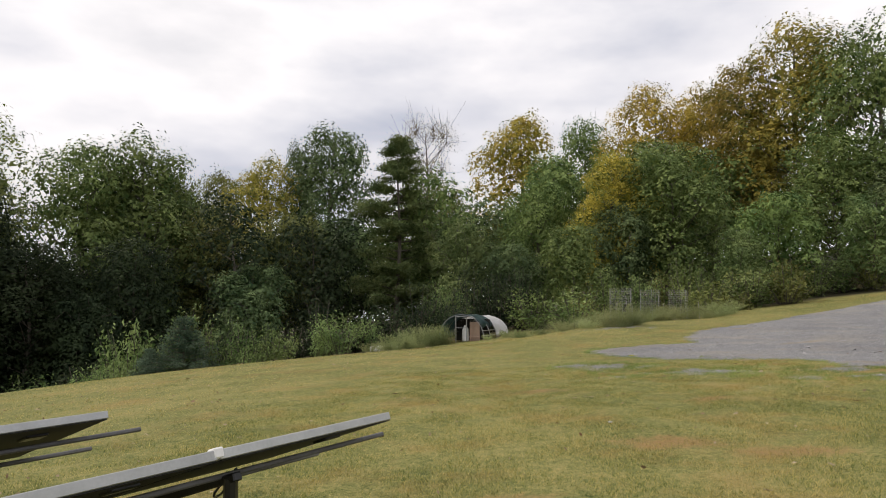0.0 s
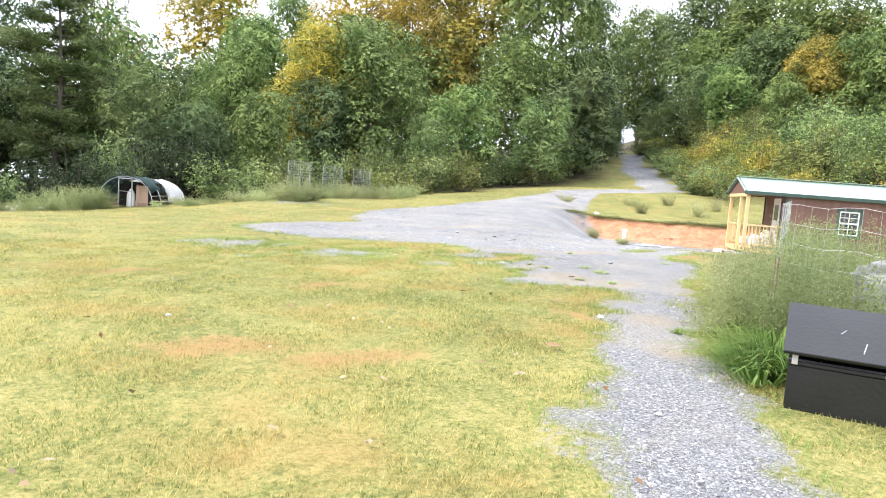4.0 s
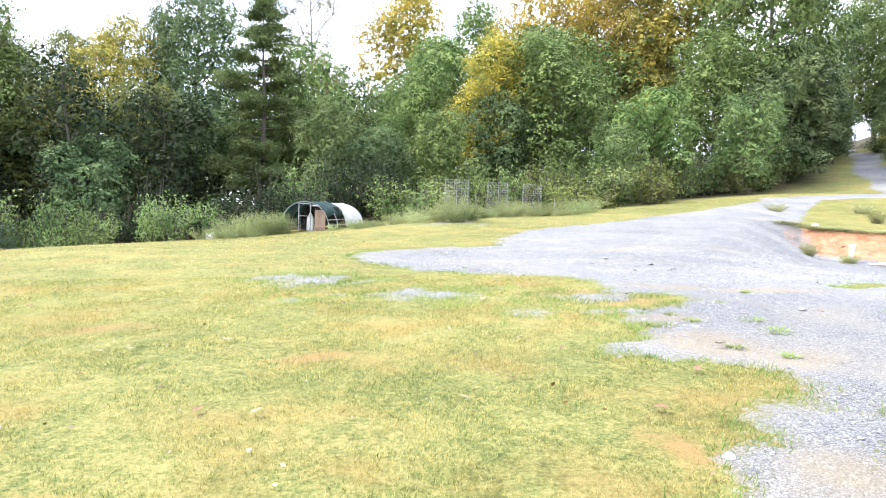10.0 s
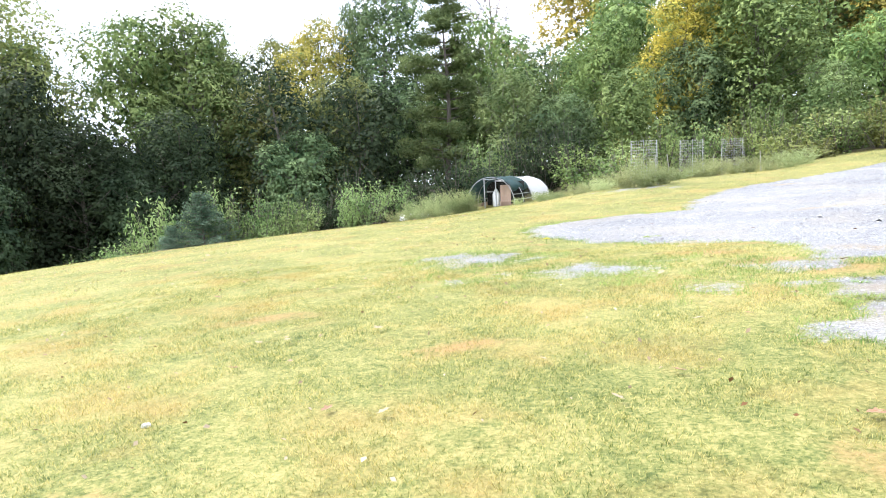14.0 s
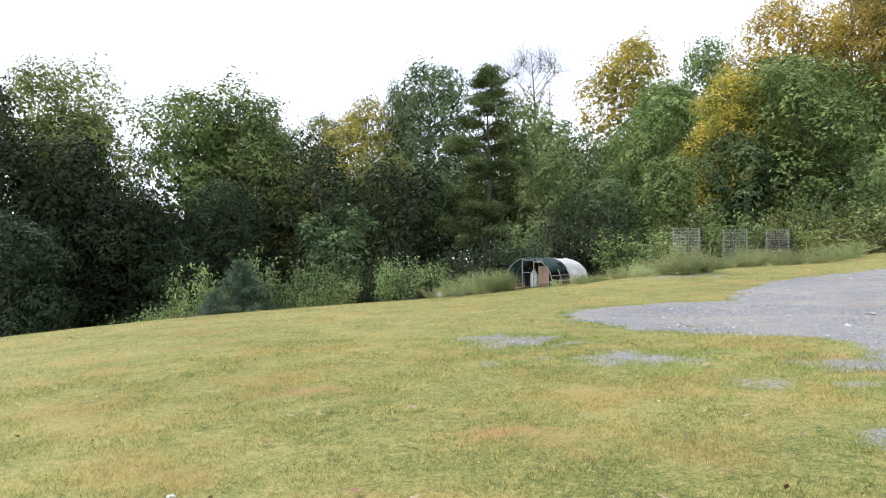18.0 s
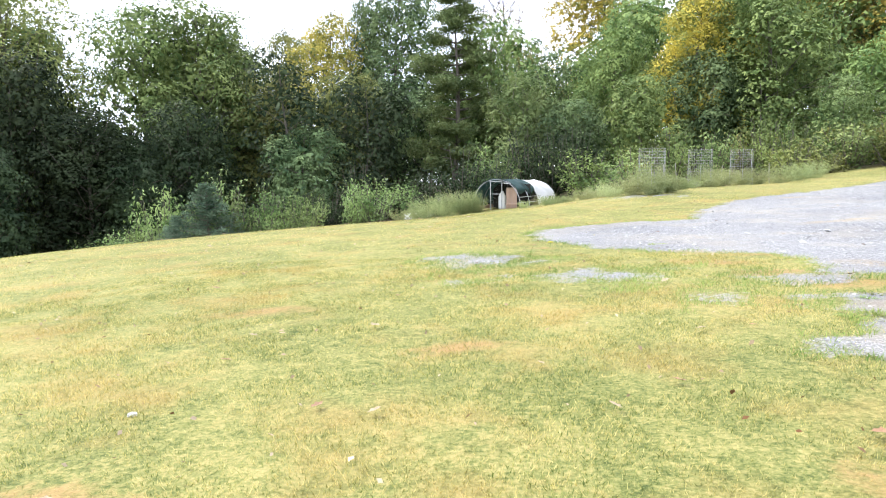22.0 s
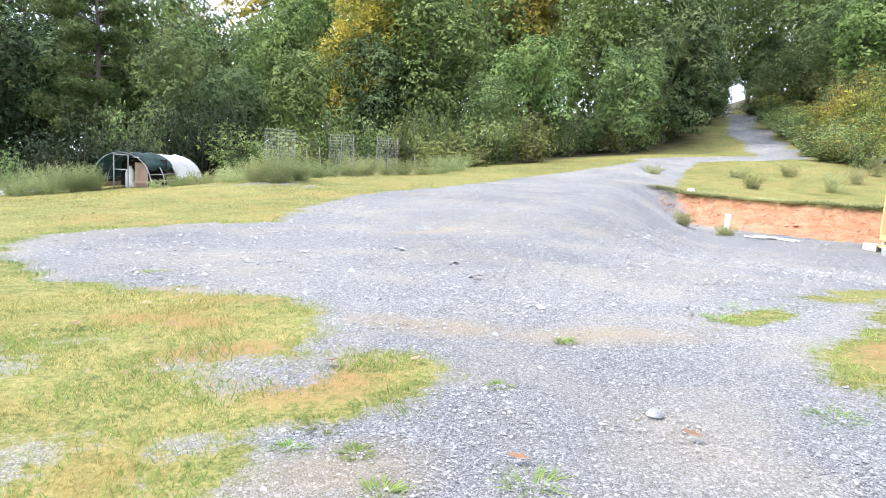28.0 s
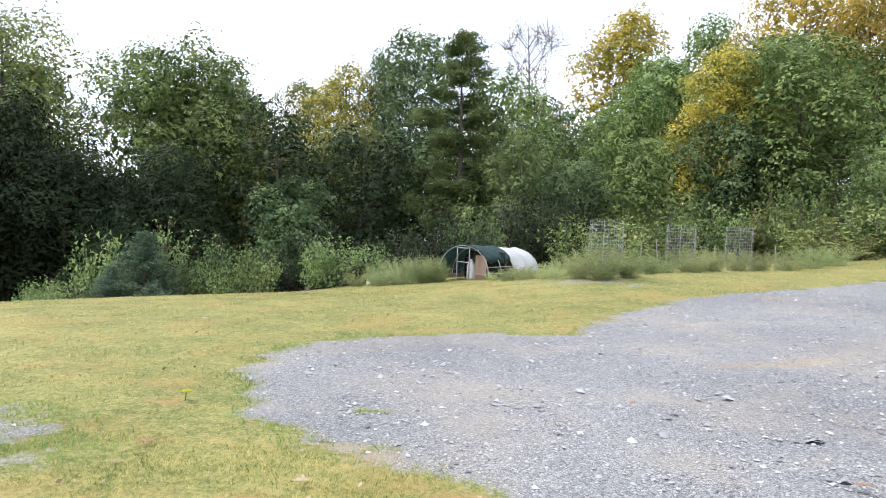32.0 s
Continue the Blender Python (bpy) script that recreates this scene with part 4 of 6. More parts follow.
def blades(name, count, x0, x1, y0, y1, high, wide, keep, label, mat, lean=0.5):
    """Single grass blades on the ground, where keep(x, y) says so."""
    x, y = gr.uniform(x0, x1, count), gr.uniform(y0, y1, count)
    ok = keep(x, y)
    x, y = x[ok], y[ok]
    n = len(x)
    a, h = gr.uniform(0, 2 * math.pi, n), high * gr.uniform(0.5, 1.3, n)
    w = wide * gr.uniform(0.6, 1.3, n)
    z = ground_z(x, y) - 0.004
    la, ll = gr.uniform(0, 2 * math.pi, n), lean * h * gr.uniform(0.2, 1.3, n)
    p = np.stack([x, y, z], 1)
    d = np.stack([np.cos(a) * w / 2, np.sin(a) * w / 2, 0 * x], 1)
    tip = p + np.stack([np.cos(la) * ll, np.sin(la) * ll, h], 1)
    ob = mesh_object(name, np.stack([p - d, p + d, tip], 1).reshape(-1, 3), np.arange(3 * n).reshape(-1, 3), mat)
    ob.data.attributes.new("dry", "FLOAT", "POINT").data.foreach_set("value", np.repeat(dry_amount(x, y), 3).astype(np.float32))
    return tagged(ob, label, "grass", kind="stuff")


def on_lawn(x, y):
    g = gravel_amount(x, y) + gr.normal(0, 0.17, x.shape)
    thin = np.where(dry_amount(x, y) > 0.4, gr.uniform(0, 1, x.shape) < 0.6, True)
    return (g < 0.46) & (clay_amount(x, y) < 0.3) & (y < edge_y(x) + 1) & thin


def near_path(x, y):
    t = np.clip((y - 2) / 14, 0, 1)
    return on_lawn(x, y) & (np.abs(x - (0.6 + 4.6 * t)) < 5.4 + gr.normal(0, 0.5, x.shape))


blades("lawn_grass", 640000, -5.5, 9.5, 2.4, 13.5, 0.023, 0.0046, near_path, "short mown lawn grass, green to straw yellow", M_BLADE, 0.9)
blades("lawn_grass", 190000, -12, 17, 5, 27, 0.028, 0.0075, lambda x, y: on_lawn(x, y) & ((y > 11.5) | (x < -1.5)), "short mown lawn grass farther up the slope", M_BLADE, 0.8)
blades("lawn_grass", 90000, -24, 34, 25, 46, 0.04, 0.013, on_lawn, "short mown grass below the wood", M_BLADE, 0.8)


def stones(count, x0, x1, y0, y1, size, keep, name, label):
    x, y = gr.uniform(x0, x1, count), gr.uniform(y0, y1, count)
    ok = keep(x, y)
    x, y = x[ok], y[ok]
    n = len(x)
    s = size * gr.lognormal(0, 0.45, n)
    p = np.stack([x, y, ground_z(x, y) + 0.15 * s], 1)
    unit = np.array([(1, 0, 0), (0, 1, 0), (-1, 0, 0), (0, -1, 0), (0, 0, 1)], float)
    v = unit[None] * s[:, None, None] * gr.uniform(0.55, 1.15, (n, 5, 1)) * (1, 1, 0.5)
    a = gr.uniform(0, 2 * math.pi, n)
    c, sn = np.cos(a)[:, None], np.sin(a)[:, None]
    v = np.stack([v[..., 0] * c - v[..., 1] * sn, v[..., 0] * sn + v[..., 1] * c, v[..., 2] + gr.normal(0, 0.15, (n, 5)) * s[:, None]], -1)
    f = np.array([(0, 1, 4), (1, 2, 4), (2, 3, 4), (3, 0, 4)])
    ob = mesh_object(name, (p[:, None] + v).reshape(-1, 3), (np.arange(n)[:, None, None] * 5 + f[None]).reshape(-1, 3), M_GRIT)
    return tagged(ob, label, "gravel", kind="stuff")


def make_grit():
    m, nt, b = node_material("crushed_stone")
    g = nt.nodes.new("ShaderNodeNewGeometry")
    r = ramp(nt, [(0.0, (0.13, 0.134, 0.145)), (0.5, (0.29, 0.293, 0.305)), (0.9, (0.40, 0.40, 0.41)), (1.0, (0.47, 0.465, 0.455))])
    nt.links.new(g.outputs["Random Per Island"], r.inputs[0])
    nt.links.new(r.outputs[0], b.inputs["Base Color"])
    b.inputs["Roughness"].default_value = 0.85
    return m


M_GRIT = make_grit()
M_OLDWOOD = plain("weathered_grey_wood", (0.22, 0.21, 0.19), (0.38, 0.36, 0.33), 0.85, 0, 3.0, 50.0, 0.4, (3, 3, 0.4))
on_gravel = lambda x, y: gravel_amount(x, y) + gr.normal(0, 0.1, x.shape) > 0.62  # noqa: E731
stones(120000, 2.2, 12.0, 2.6, 14.0, 0.0056, on_gravel, "gravel_stones", "loose blue-grey crushed stone of the drive")
stones(56000, 2.5, 22.0, 12.0, 30.0, 0.0125, on_gravel, "gravel_stones", "loose grey crushed stone farther up the drive")

def path_edge(x, y):
    g = gravel_amount(x, y)
    return (g > 0.28) & (g < 0.74) & (gr.uniform(0, 1, x.shape) < 0.9 - 0.88 * np.clip((g - 0.4) / 0.32, 0, 1) ** 0.6)


blades("edge_grass", 200000, 1.5, 10.5, 2.6, 19.5, 0.05, 0.0058, path_edge, "longer ragged green grass along the gravel", M_TALL, 1.0)


def tuft(name, x, y, high, radius, count, mat, label, category="weed", group="", wide=0.012, droop=0.6, kind="", heads=None, head_size=None, arch=0.9):
    """A clump of arching blades on the ground, some with seed heads."""
    ob = thing(name, pose(x, y, gz(x, y) - 0.01), label, category, group, kind)
    a = gr.uniform(0, 2 * math.pi, count)
    r0 = radius * 0.55 * np.sqrt(gr.uniform(0, 1, count))
    h = high * gr.uniform(0.45, 1.1, count) * (1 - 0.4 * (r0 / (0.55 * radius)) ** 2)
    out = gr.uniform(0.15, 1, count) * droop * radius
    b0 = np.stack([np.cos(a) * r0, np.sin(a) * r0, 0 * a], 1)
    dirs = np.stack([np.cos(a), np.sin(a), 0 * a], 1)
    mid, tip = b0 + dirs * (out * 0.35)[:, None], b0 + dirs * out[:, None]
    mid[:, 2], tip[:, 2] = h * 0.6, h * gr.uniform(arch - 0.15, arch + 0.15, count)
    sd = np.stack([-np.sin(a), np.cos(a), 0 * a], 1) * (wide * gr.uniform(0.6, 1.3, count))[:, None]
    v = np.stack([b0 - sd, b0 + sd, mid + sd * 0.8, mid - sd * 0.8, tip], 1)
    k = np.arange(count)[:, None] * 5
    tri = np.concatenate([k + (0, 1, 2), k + (0, 2, 3), k + (3, 2, 4)])
    tagged(mesh_object("foliage", v.reshape(-1, 3), tri, mat, ob), kind="stuff")
    if heads is not None:
        m = max(6, int(count * (0.5 if head_size is None else 0.9)))
        pick = gr.integers(0, count, m)
        k = gr.uniform(0.0, 1.05, (m * 9, 1)) ** (1.0 if head_size is None else 0.7)
        cen = np.repeat(mid[pick], 9, 0) * (1 - k) + np.repeat(tip[pick], 9, 0) * k + gr.normal(0, 0.03 + 0.02 * high, (m * 9, 3))
        hv, hf = leaves_arrays(gr, cen, gr.normal(0, 1, cen.shape), head_size or 0.012 + 0.009 * high, 0.42)
        tagged(mesh_object("seed_spray", hv, hf, heads, ob), kind="stuff")
    return ob


def feathery_weed(x, y, high, radius, label, mat=None, leaf=0.016, group="weeds of the garden plot", stems=0):
    """A weed of thin branching stems with many narrow small leaves."""
    mat = mat or M_WEED
    ob = thing("feathery_weed", pose(x, y, gz(x, y) - 0.01), label, "weed", group)
    n = stems or int(14 + 14 * high)
    a = gr.uniform(0, 2 * math.pi, n)
    base = np.stack([np.cos(a), np.sin(a), 0 * a], 1) * (radius * 0.35 * gr.uniform(0, 1, n))[:, None]
    tip = base + np.stack([np.cos(a), np.sin(a), 0 * a], 1) * (radius * gr.uniform(0.1, 0.9, n))[:, None]
    tip[:, 2] = high * gr.uniform(0.5, 1.08, n)
    sd = np.stack([-np.sin(a), np.cos(a), 0 * a], 1) * 0.0025
    tri = np.stack([base - sd, base + sd, tip], 1).reshape(-1, 3)
    tagged(mesh_object("stem", tri, np.arange(3 * n).reshape(-1, 3), mat, ob), kind="stuff")
    m = int(30 + 32 * min(high, 1.0))
    k = gr.uniform(0.04, 1.0, (n * m, 1))
    cen = np.repeat(base, m, 0) * (1 - k) + np.repeat(tip, m, 0) * k + gr.normal(0, 1, (n * m, 3)) * (0.035 + 0.03 * (1 - k)) * (1, 1, 0.7)
    cen[:, 2] = np.maximum(cen[:, 2], 0.01)
    v, f = tri_leaves(gr, cen, gr.normal(0, 1, cen.shape), leaf, 0.3)
    tagged(mesh_object("foliage", v, f, mat, ob), kind="stuff")
    return ob


# weeds in the drive
for x, y, h, r in ((6.46, 9.72, 0.07, 0.16), (7.04, 9.64, 0.08, 0.22), (6.99, 9.16, 0.09, 0.24), (6.41, 10.08, 0.05, 0.14), (7.28, 10.74, 0.05, 0.12), (9.96, 12.16, 0.08, 0.3), (9.5, 11.9, 0.06, 0.22), (8.79, 9.99, 0.06, 0.2), (6.14, 10.16, 0.06, 0.12),
                   (6.55, 8.3, 0.06, 0.14), (6.3, 8.62, 0.05, 0.14), (8.0, 11.5, 0.06, 0.14), (5.35, 5.75, 0.1, 0.14), (4.9, 14.46, 0.05, 0.12), (5.05, 14.5, 0.04, 0.1), (6.0, 9.6, 0.06, 0.2), (5.75, 9.45, 0.06, 0.16), (6.3, 10.4, 0.05, 0.2)):
    tuft("weed_tuft", x, y, h * 0.8, r * 0.75, 70, M_TALL, "low green weed tuft growing through the gravel", "weed", "weeds in the drive", 0.004, 1.0)
# rank grass along the drive's edge and round the bin
for i in range(80):
    k = i / 79
    x, y = float(np.interp(k, [0, 0.25, 0.5, 0.75, 1], [4.85, 5.35, 6.6, 7.95, 9.7])), float(np.interp(k, [0, 0.25, 0.5, 0.75, 1], [4.62, 5.05, 6.6, 7.9, 9.2]))
    tuft("tall_grass", x + abs(gr.normal(0.0, 0.22)), y - abs(gr.normal(0.0, 0.22)), gr.uniform(0.2, 0.42), gr.uniform(0.25, 0.45), 90, M_TALL, "rank green grass at the drive's edge", "grass clump", "rank grass by the drive", 0.007, 1.3, arch=0.6)
for i in range(105):
    x = gr.uniform(6.0, 10.4)
    y = 5.2 + 0.88 * (x - 6.0) - 2.9 * gr.uniform(0, 1) ** 1.6
    h = gr.uniform(0.45, 0.95) * (0.5 if x < 7.6 and y < 5.3 else 1.0)
    feathery_weed(x, y, h, gr.uniform(0.25, 0.42), "tall seeding weeds in the fenced garden plot")
for i in range(26):
    k = gr.uniform(0, 1)
    feathery_weed(5.85 - 0.2 * k + gr.normal(0, 0.15), 5.7 - 2.2 * k, gr.uniform(0.5, 0.95), gr.uniform(0.22, 0.36), "feathery tall weeds growing through the wire fence")
for i in range(46):
    k = gr.uniform(0, 1)
    feathery_weed(5.7 + 4.4 * k + gr.normal(0, 0.2), 5.45 + 4.0 * k + gr.normal(0, 0.2), gr.uniform(0.22, 0.5), gr.uniform(0.22, 0.36), "yellowing seeding weeds outside the garden fence", M_PALEGRASS)
# weeds along the wood's edge, round the coop and the cages
for x, y, h, r, n in ((6.35, 27.9, 1.0, 0.95, 420), (5.75, 28.2, 0.7, 0.7, 240), (7.0, 28.6, 0.75, 0.7, 240), (5.0, 28.6, 0.45, 0.8, 200), (4.2, 29.4, 0.4, 0.8, 180), (8.9, 31.9, 0.85, 0.9, 380), (8.0, 31.4, 0.5, 0.8, 220), (9.6, 33.0, 0.7, 0.8, 240),
                      (10.6, 34.5, 0.75, 0.9, 280), (11.5, 35.4, 0.7, 0.9, 260), (12.6, 36.6, 0.8, 1.0, 260), (13.8, 38.2, 0.9, 1.1, 260), (15.2, 40.2, 0.9, 1.2, 260), (7.6, 30.2, 0.45, 0.7, 180), (3.4, 31.5, 0.4, 0.8, 160), (2.9, 35.0, 0.5, 0.9, 180), (2.6, 38.5, 0.5, 0.9, 160),
                      (5.4, 31.0, 0.6, 0.9, 200), (7.0, 33.5, 0.7, 1.0, 220), (9.6, 37.0, 0.9, 1.2, 260), (5.0, 36.0, 0.8, 1.2, 240), (7.4, 38.4, 1.0, 1.2, 260),
                      (-2.1, 40.2, 1.35, 1.2, 460), (-3.4, 40.6, 1.3, 1.3, 460), (-4.6, 41.0, 1.0, 1.1, 320), (-5.8, 41.6, 0.8, 1.0, 240), (2.4, 41.0, 0.45, 0.9, 160), (1.2, 40.2, 0.4, 0.6, 120),
                      (-1.2, 40.0, 0.9, 0.7, 240), (-2.8, 39.7, 1.25, 1.3, 420), (-4.0, 40.0, 1.1, 1.2, 380), (-1.9, 41.0, 1.3, 0.9, 300), (-1.45, 40.55, 1.2, 0.7, 260), (-5.2, 42.7, 0.6, 1.1, 260)):
    feathery_weed(x, y, h * 0.95, r * 0.85, "tall feathery weeds at the lawn's edge", M_WEED, 0.034, "weeds by the wood", int(n * 0.22))
# weeds on the shelf above the bank and at its foot
for k in range(20):
    t = k / 19
    x, y = 25.5 - 4.8 * t + gr.normal(0, 0.1), 22.9 + 8.2 * t + gr.normal(0, 0.1)
    tuft("weed_clump", x, y, gr.uniform(0.1, 0.26), gr.uniform(0.6, 0.9), 220, M_PALEGRASS, "pale grass overhanging the clay bank", "weed", "weeds of the bank", 0.010, 0.9)
for x, y, h, r in ((25.4, 31.6, 0.6, 0.7), (28.0, 30.2, 0.9, 0.7), (31.0, 32.0, 0.9, 0.7), (26.9, 34.6, 0.5, 0.8), (33.6, 33.6, 1.0, 0.8), (29.4, 34.2, 0.6, 0.8), (19.2, 26.9, 0.5, 0.45), (19.75, 25.5, 0.3, 0.5), (23.2, 35.6, 0.4, 0.9)):
    feathery_weed(x, y, h, r * 0.8, "pale green weeds above the clay bank", M_PALEGRASS, 0.03, "weeds of the bank", 50)


def fallen_leaf(x, y, size, turn, mat, label):
    bm = bmesh.new()
    rim = [(-1, 0), (-0.55, 0.42), (-0.1, 0.36), (0.25, 0.62), (0.45, 0.25), (1, 0), (0.45, -0.25), (0.25, -0.62), (-0.1, -0.36), (-0.55, -0.42)]
    hub = bm.verts.new((0, 0, 0.02))
    vs = [bm.verts.new((a, b, 0.28 * abs(b) + 0.12 * a * a)) for a, b in rim]
    for a, b in zip(vs, vs[1:] + vs[:1]):
        bm.faces.new((hub, a, b))
    bmesh.ops.scale(bm, vec=(size, size, size), verts=bm.verts)
    ob = part("fallen_leaf", bm, mat)
    ob.matrix_world = pose(x, y, gz(x, y) + 0.035, gr.uniform(-15, 15), gr.uniform(-15, 15), turn)
    return tagged(ob, label, "leaf", "leaves on the lawn")


for x, y, s, pale in ((4.32, 7.8, 0.085, 0), (3.58, 8.1, 0.085, 1), (2.48, 7.3, 0.075, 0), (2.8, 7.24, 0.06, 1), (5.62, 7.88, 0.085, 0), (1.6, 8.85, 0.085, 1), (1.39, 8.8, 0.06, 1), (3.97, 7.38, 0.075, 1), (5.03, 7.12, 0.07, 0), (5.0, 9.1, 0.06, 0), (1.53, 8.12, 0.07, 0),
                      (-0.15, 11.0, 0.08, 0), (1.16, 11.2, 0.06, 0), (1.76, 11.28, 0.05, 0), (4.0, 5.49, 0.11, 0), (3.43, 4.91, 0.08, 1), (3.38, 5.9, 0.05, 1), (3.87, 13.31, 0.085, 0), (3.97, 12.93, 0.06, 0), (5.13, 12.94, 0.08, 1), (5.26, 13.53, 0.06, 1), (1.82, 6.21, 0.06, 1),
                      (0.51, 3.91, 0.075, 0), (1.05, 4.29, 0.05, 1), (3.18, 14.5, 0.06, 0), (6.39, 14.5, 0.06, 0), (6.9, 15.2, 0.06, 0), (7.4, 13.6, 0.06, 0), (2.6, 5.0, 0.06, 1), (3.3, 5.2, 0.06, 0), (1.9, 4.4, 0.07, 1), (3.2, 9.88, 0.05, 0),
                      (2.1, 10.4, 0.06, 0), (5.3, 11.9, 0.06, 0), (7.9, 12.8, 0.06, 0), (8.4, 15.1, 0.06, 1), (6.4, 11.25, 0.08, 0), (6.9, 11.2, 0.07, 1), (7.9, 9.9, 0.08, 0), (6.15, 8.6, 0.09, 0), (5.05, 7.1, 0.06, 0)):
    fallen_leaf(x, y, s * gr.uniform(0.55, 0.7), gr.uniform(0, 360), M_PALELEAF if pale else M_DEADLEAF, "curled pale fallen leaf on the grass" if pale else "curled red-brown fallen leaf on the ground")
for i in range(70):
    x, y = gr.uniform(-7, 11), gr.uniform(9, 34)
    fallen_leaf(x, y, gr.uniform(0.045, 0.075), gr.uniform(0, 360), (M_DEADLEAF, M_PALELEAF)[i % 2], "small dry fallen leaf on the lawn")


def rock(name, x, y, size, mat, label):
    bm = bmesh.new()
    bmesh.ops.create_icosphere(bm, subdivisions=2, radius=size)
    for v in bm.verts:
        v.co *= 1 + 0.35 * noise.noise(v.co * (1.6 / size) + Vector((x, y, 0)))
        v.co.z *= 0.6
    ob = part(name, bm, mat)
    ob.matrix_world = pose(x, y, gz(x, y) + size * 0.15, 0, 0, x * 77)
    return tagged(ob, label, "stone")


rock("stone", 5.08, 6.45, 0.03, M_WHITE, "pale stone at the edge of the gravel path")
rock("stone", 1.5, 7.18, 0.024, M_BLOCK, "pale stone lying in the mown lawn")
rock("stone", 22.0, 30.8, 0.16, M_WHITE, "white stone on top of the clay bank")
rock("stone", 7.9, 10.2, 0.045, M_STONE, "dark loose stone on the drive")

flower = thing("yellow_flower", pose(3.42, 14.36, gz(3.42, 14.36)), "low yellow flower at the gravel's corner", "flower")
part("stalk", rod((0, 0, -0.01), (0.01, 0, 0.09), 0.004), M_TALL, flower)
bm = bmesh.new()
for i in range(12):
    a = i * 0.52
    add_box(bm, (0.01 + 0.03 * math.cos(a), 0.03 * math.sin(a), 0.095), (0.045, 0.014, 0.006), Euler((0, 0.3, a)).to_matrix())
part("petals", bm, M_GOLDENROD, flower, "bright yellow petals")


# ---- solar panels ----
def solar_row(ex, ey, ez, modules, label, over):
    """A row of modules whose high edge starts at its far end and runs back to the viewer; the plane falls away to the other side."""
    along, fall = Vector((-0.502, -0.865, 0)), radians(18.5)
    side = Vector((-0.865 * math.cos(fall), 0.502 * math.cos(fall), -math.sin(fall)))
    up = along.cross(side)
    if up.z < 0:
        up = -up
    m = Matrix.Identity(4)
    for c, v in enumerate((along, side, up)):
        for r in range(3):
            m[r][c] = v[r]
    m.translation = (ex, ey, ez)
    ob = thing("solar_array", m, label, "solar panel", "solar arrays")
    long, wide = 1.17, 1.0
    for k in range(modules):
        x0 = k * (long + 0.02)
        mod = part("solar_module", box((x0 + long / 2, wide / 2, -0.018), (long - 0.05, wide - 0.05, 0.006), None, 0), M_CELLFRONT, ob, "dark glass module face")
        part("module_back", box((x0 + long / 2, wide / 2, -0.0445), (long - 0.01, wide - 0.012, 0.004), None, 0), M_CELL, mod)
        for c, s in (((x0 + long / 2, 0.018, -0.02), (long, 0.036, 0.042)), ((x0 + long / 2, wide - 0.018, -0.02), (long, 0.036, 0.042)),
                     ((x0 + 0.018, wide / 2, -0.02), (0.036, wide - 0.072, 0.042)), ((x0 + long - 0.018, wide / 2, -0.02), (0.036, wide - 0.072, 0.042))):
            part("module_frame", box(c, s, None, 0.003), M_ALU, mod)
        if k:
            part("clamp", box((x0 - 0.01, 0.02, -0.012), (0.05, 0.05, 0.045)), M_WHITE, ob, "pale metal clamp between two modules")
        part("junction_box", box((x0 + 0.3, 0.22, -0.045), (0.12, 0.1, 0.03)), M_BLACK, mod)
    for w in (0.24, 0.78):
        part("rail", box(((modules * (long + 0.02) - over) / 2, w, -0.10), (modules * (long + 0.02) + over, 0.026, 0.026)), M_RAIL, ob, "dull steel rail")
    inv = m.inverted()
    for k in range(modules):
        mid = m @ Vector((0.98 + k * 1.2, 0.2, -0.12))
        foot = Vector((mid.x, mid.y, gz(mid.x, mid.y) - 0.1))
        a, b = inv @ mid, inv @ foot
        part("post", rod(b, a, 0.032, None, 8), M_BLACK, ob, "dark steel post")
        part("bracket", box(a + Vector((0, 0.25, 0.0)), (0.05, 0.6, 0.04)), M_BLACK, ob)
    pts = [Vector((0.85 + 0.09 * math.sin(i * 0.52), 0.30 + 0.025 * i, -0.08 - 0.10 * math.sin(i * 0.31))) for i in range(11)]
    part("cable", tube(pts, 0.006, 6), M_BLACK, ob, "hanging black cable loop")
    return ob


solar_row(-0.41, 3.83, 0.67, 2, "dark solar panels on a low tilted steel frame on the lawn", 0.2)
solar_row(-1.98, 3.77, 0.68, 2, "second row of tilted solar panels on the lawn", 0.34)


# ---- bin, garden fence and wrapped bale ----
def face_pose(x, y, z, along):
    a = math.degrees(math.atan2(along[1], along[0]))
    return pose(x, y, z, 0, 0, a)


bin_ob = thing("garden_bin", face_pose(4.57, 4.05, gz(4.6, 3.9) - 0.02, (0.64, -0.77)), "black painted plywood bin with its sloping lid ajar", "bin")
W, D, H0, H1 = 1.25, 0.42, 0.27, 0.47
part("front_panel", box((W / 2, 0.012, H0 / 2), (W, 0.024, H0), None, 0.004), M_BLACK, bin_ob)
part("back_panel", box((W / 2, D - 0.012, H1 / 2), (W, 0.024, H1), None, 0.004), M_BLACK, bin_ob)
for xx in (0.012, W - 0.012):
    bm = bmesh.new()
    q = [(xx - 0.012, 0.024, 0), (xx - 0.012, D - 0.024, 0), (xx - 0.012, D - 0.024, H1), (xx - 0.012, 0.024, H0)]
    a = [bm.verts.new(c) for c in q]
    b = [bm.verts.new((c[0] + 0.024, c[1], c[2])) for c in q]
    bm.faces.new(a[::-1]), bm.faces.new(b)
    for i in range(4):
        bm.faces.new((a[i], a[(i + 1) % 4], b[(i + 1) % 4], b[i]))
    part("side_panel", bm, M_BLACK, bin_ob)
slope = Matrix.Rotation(math.atan2(0.20, 0.42), 3, "X")
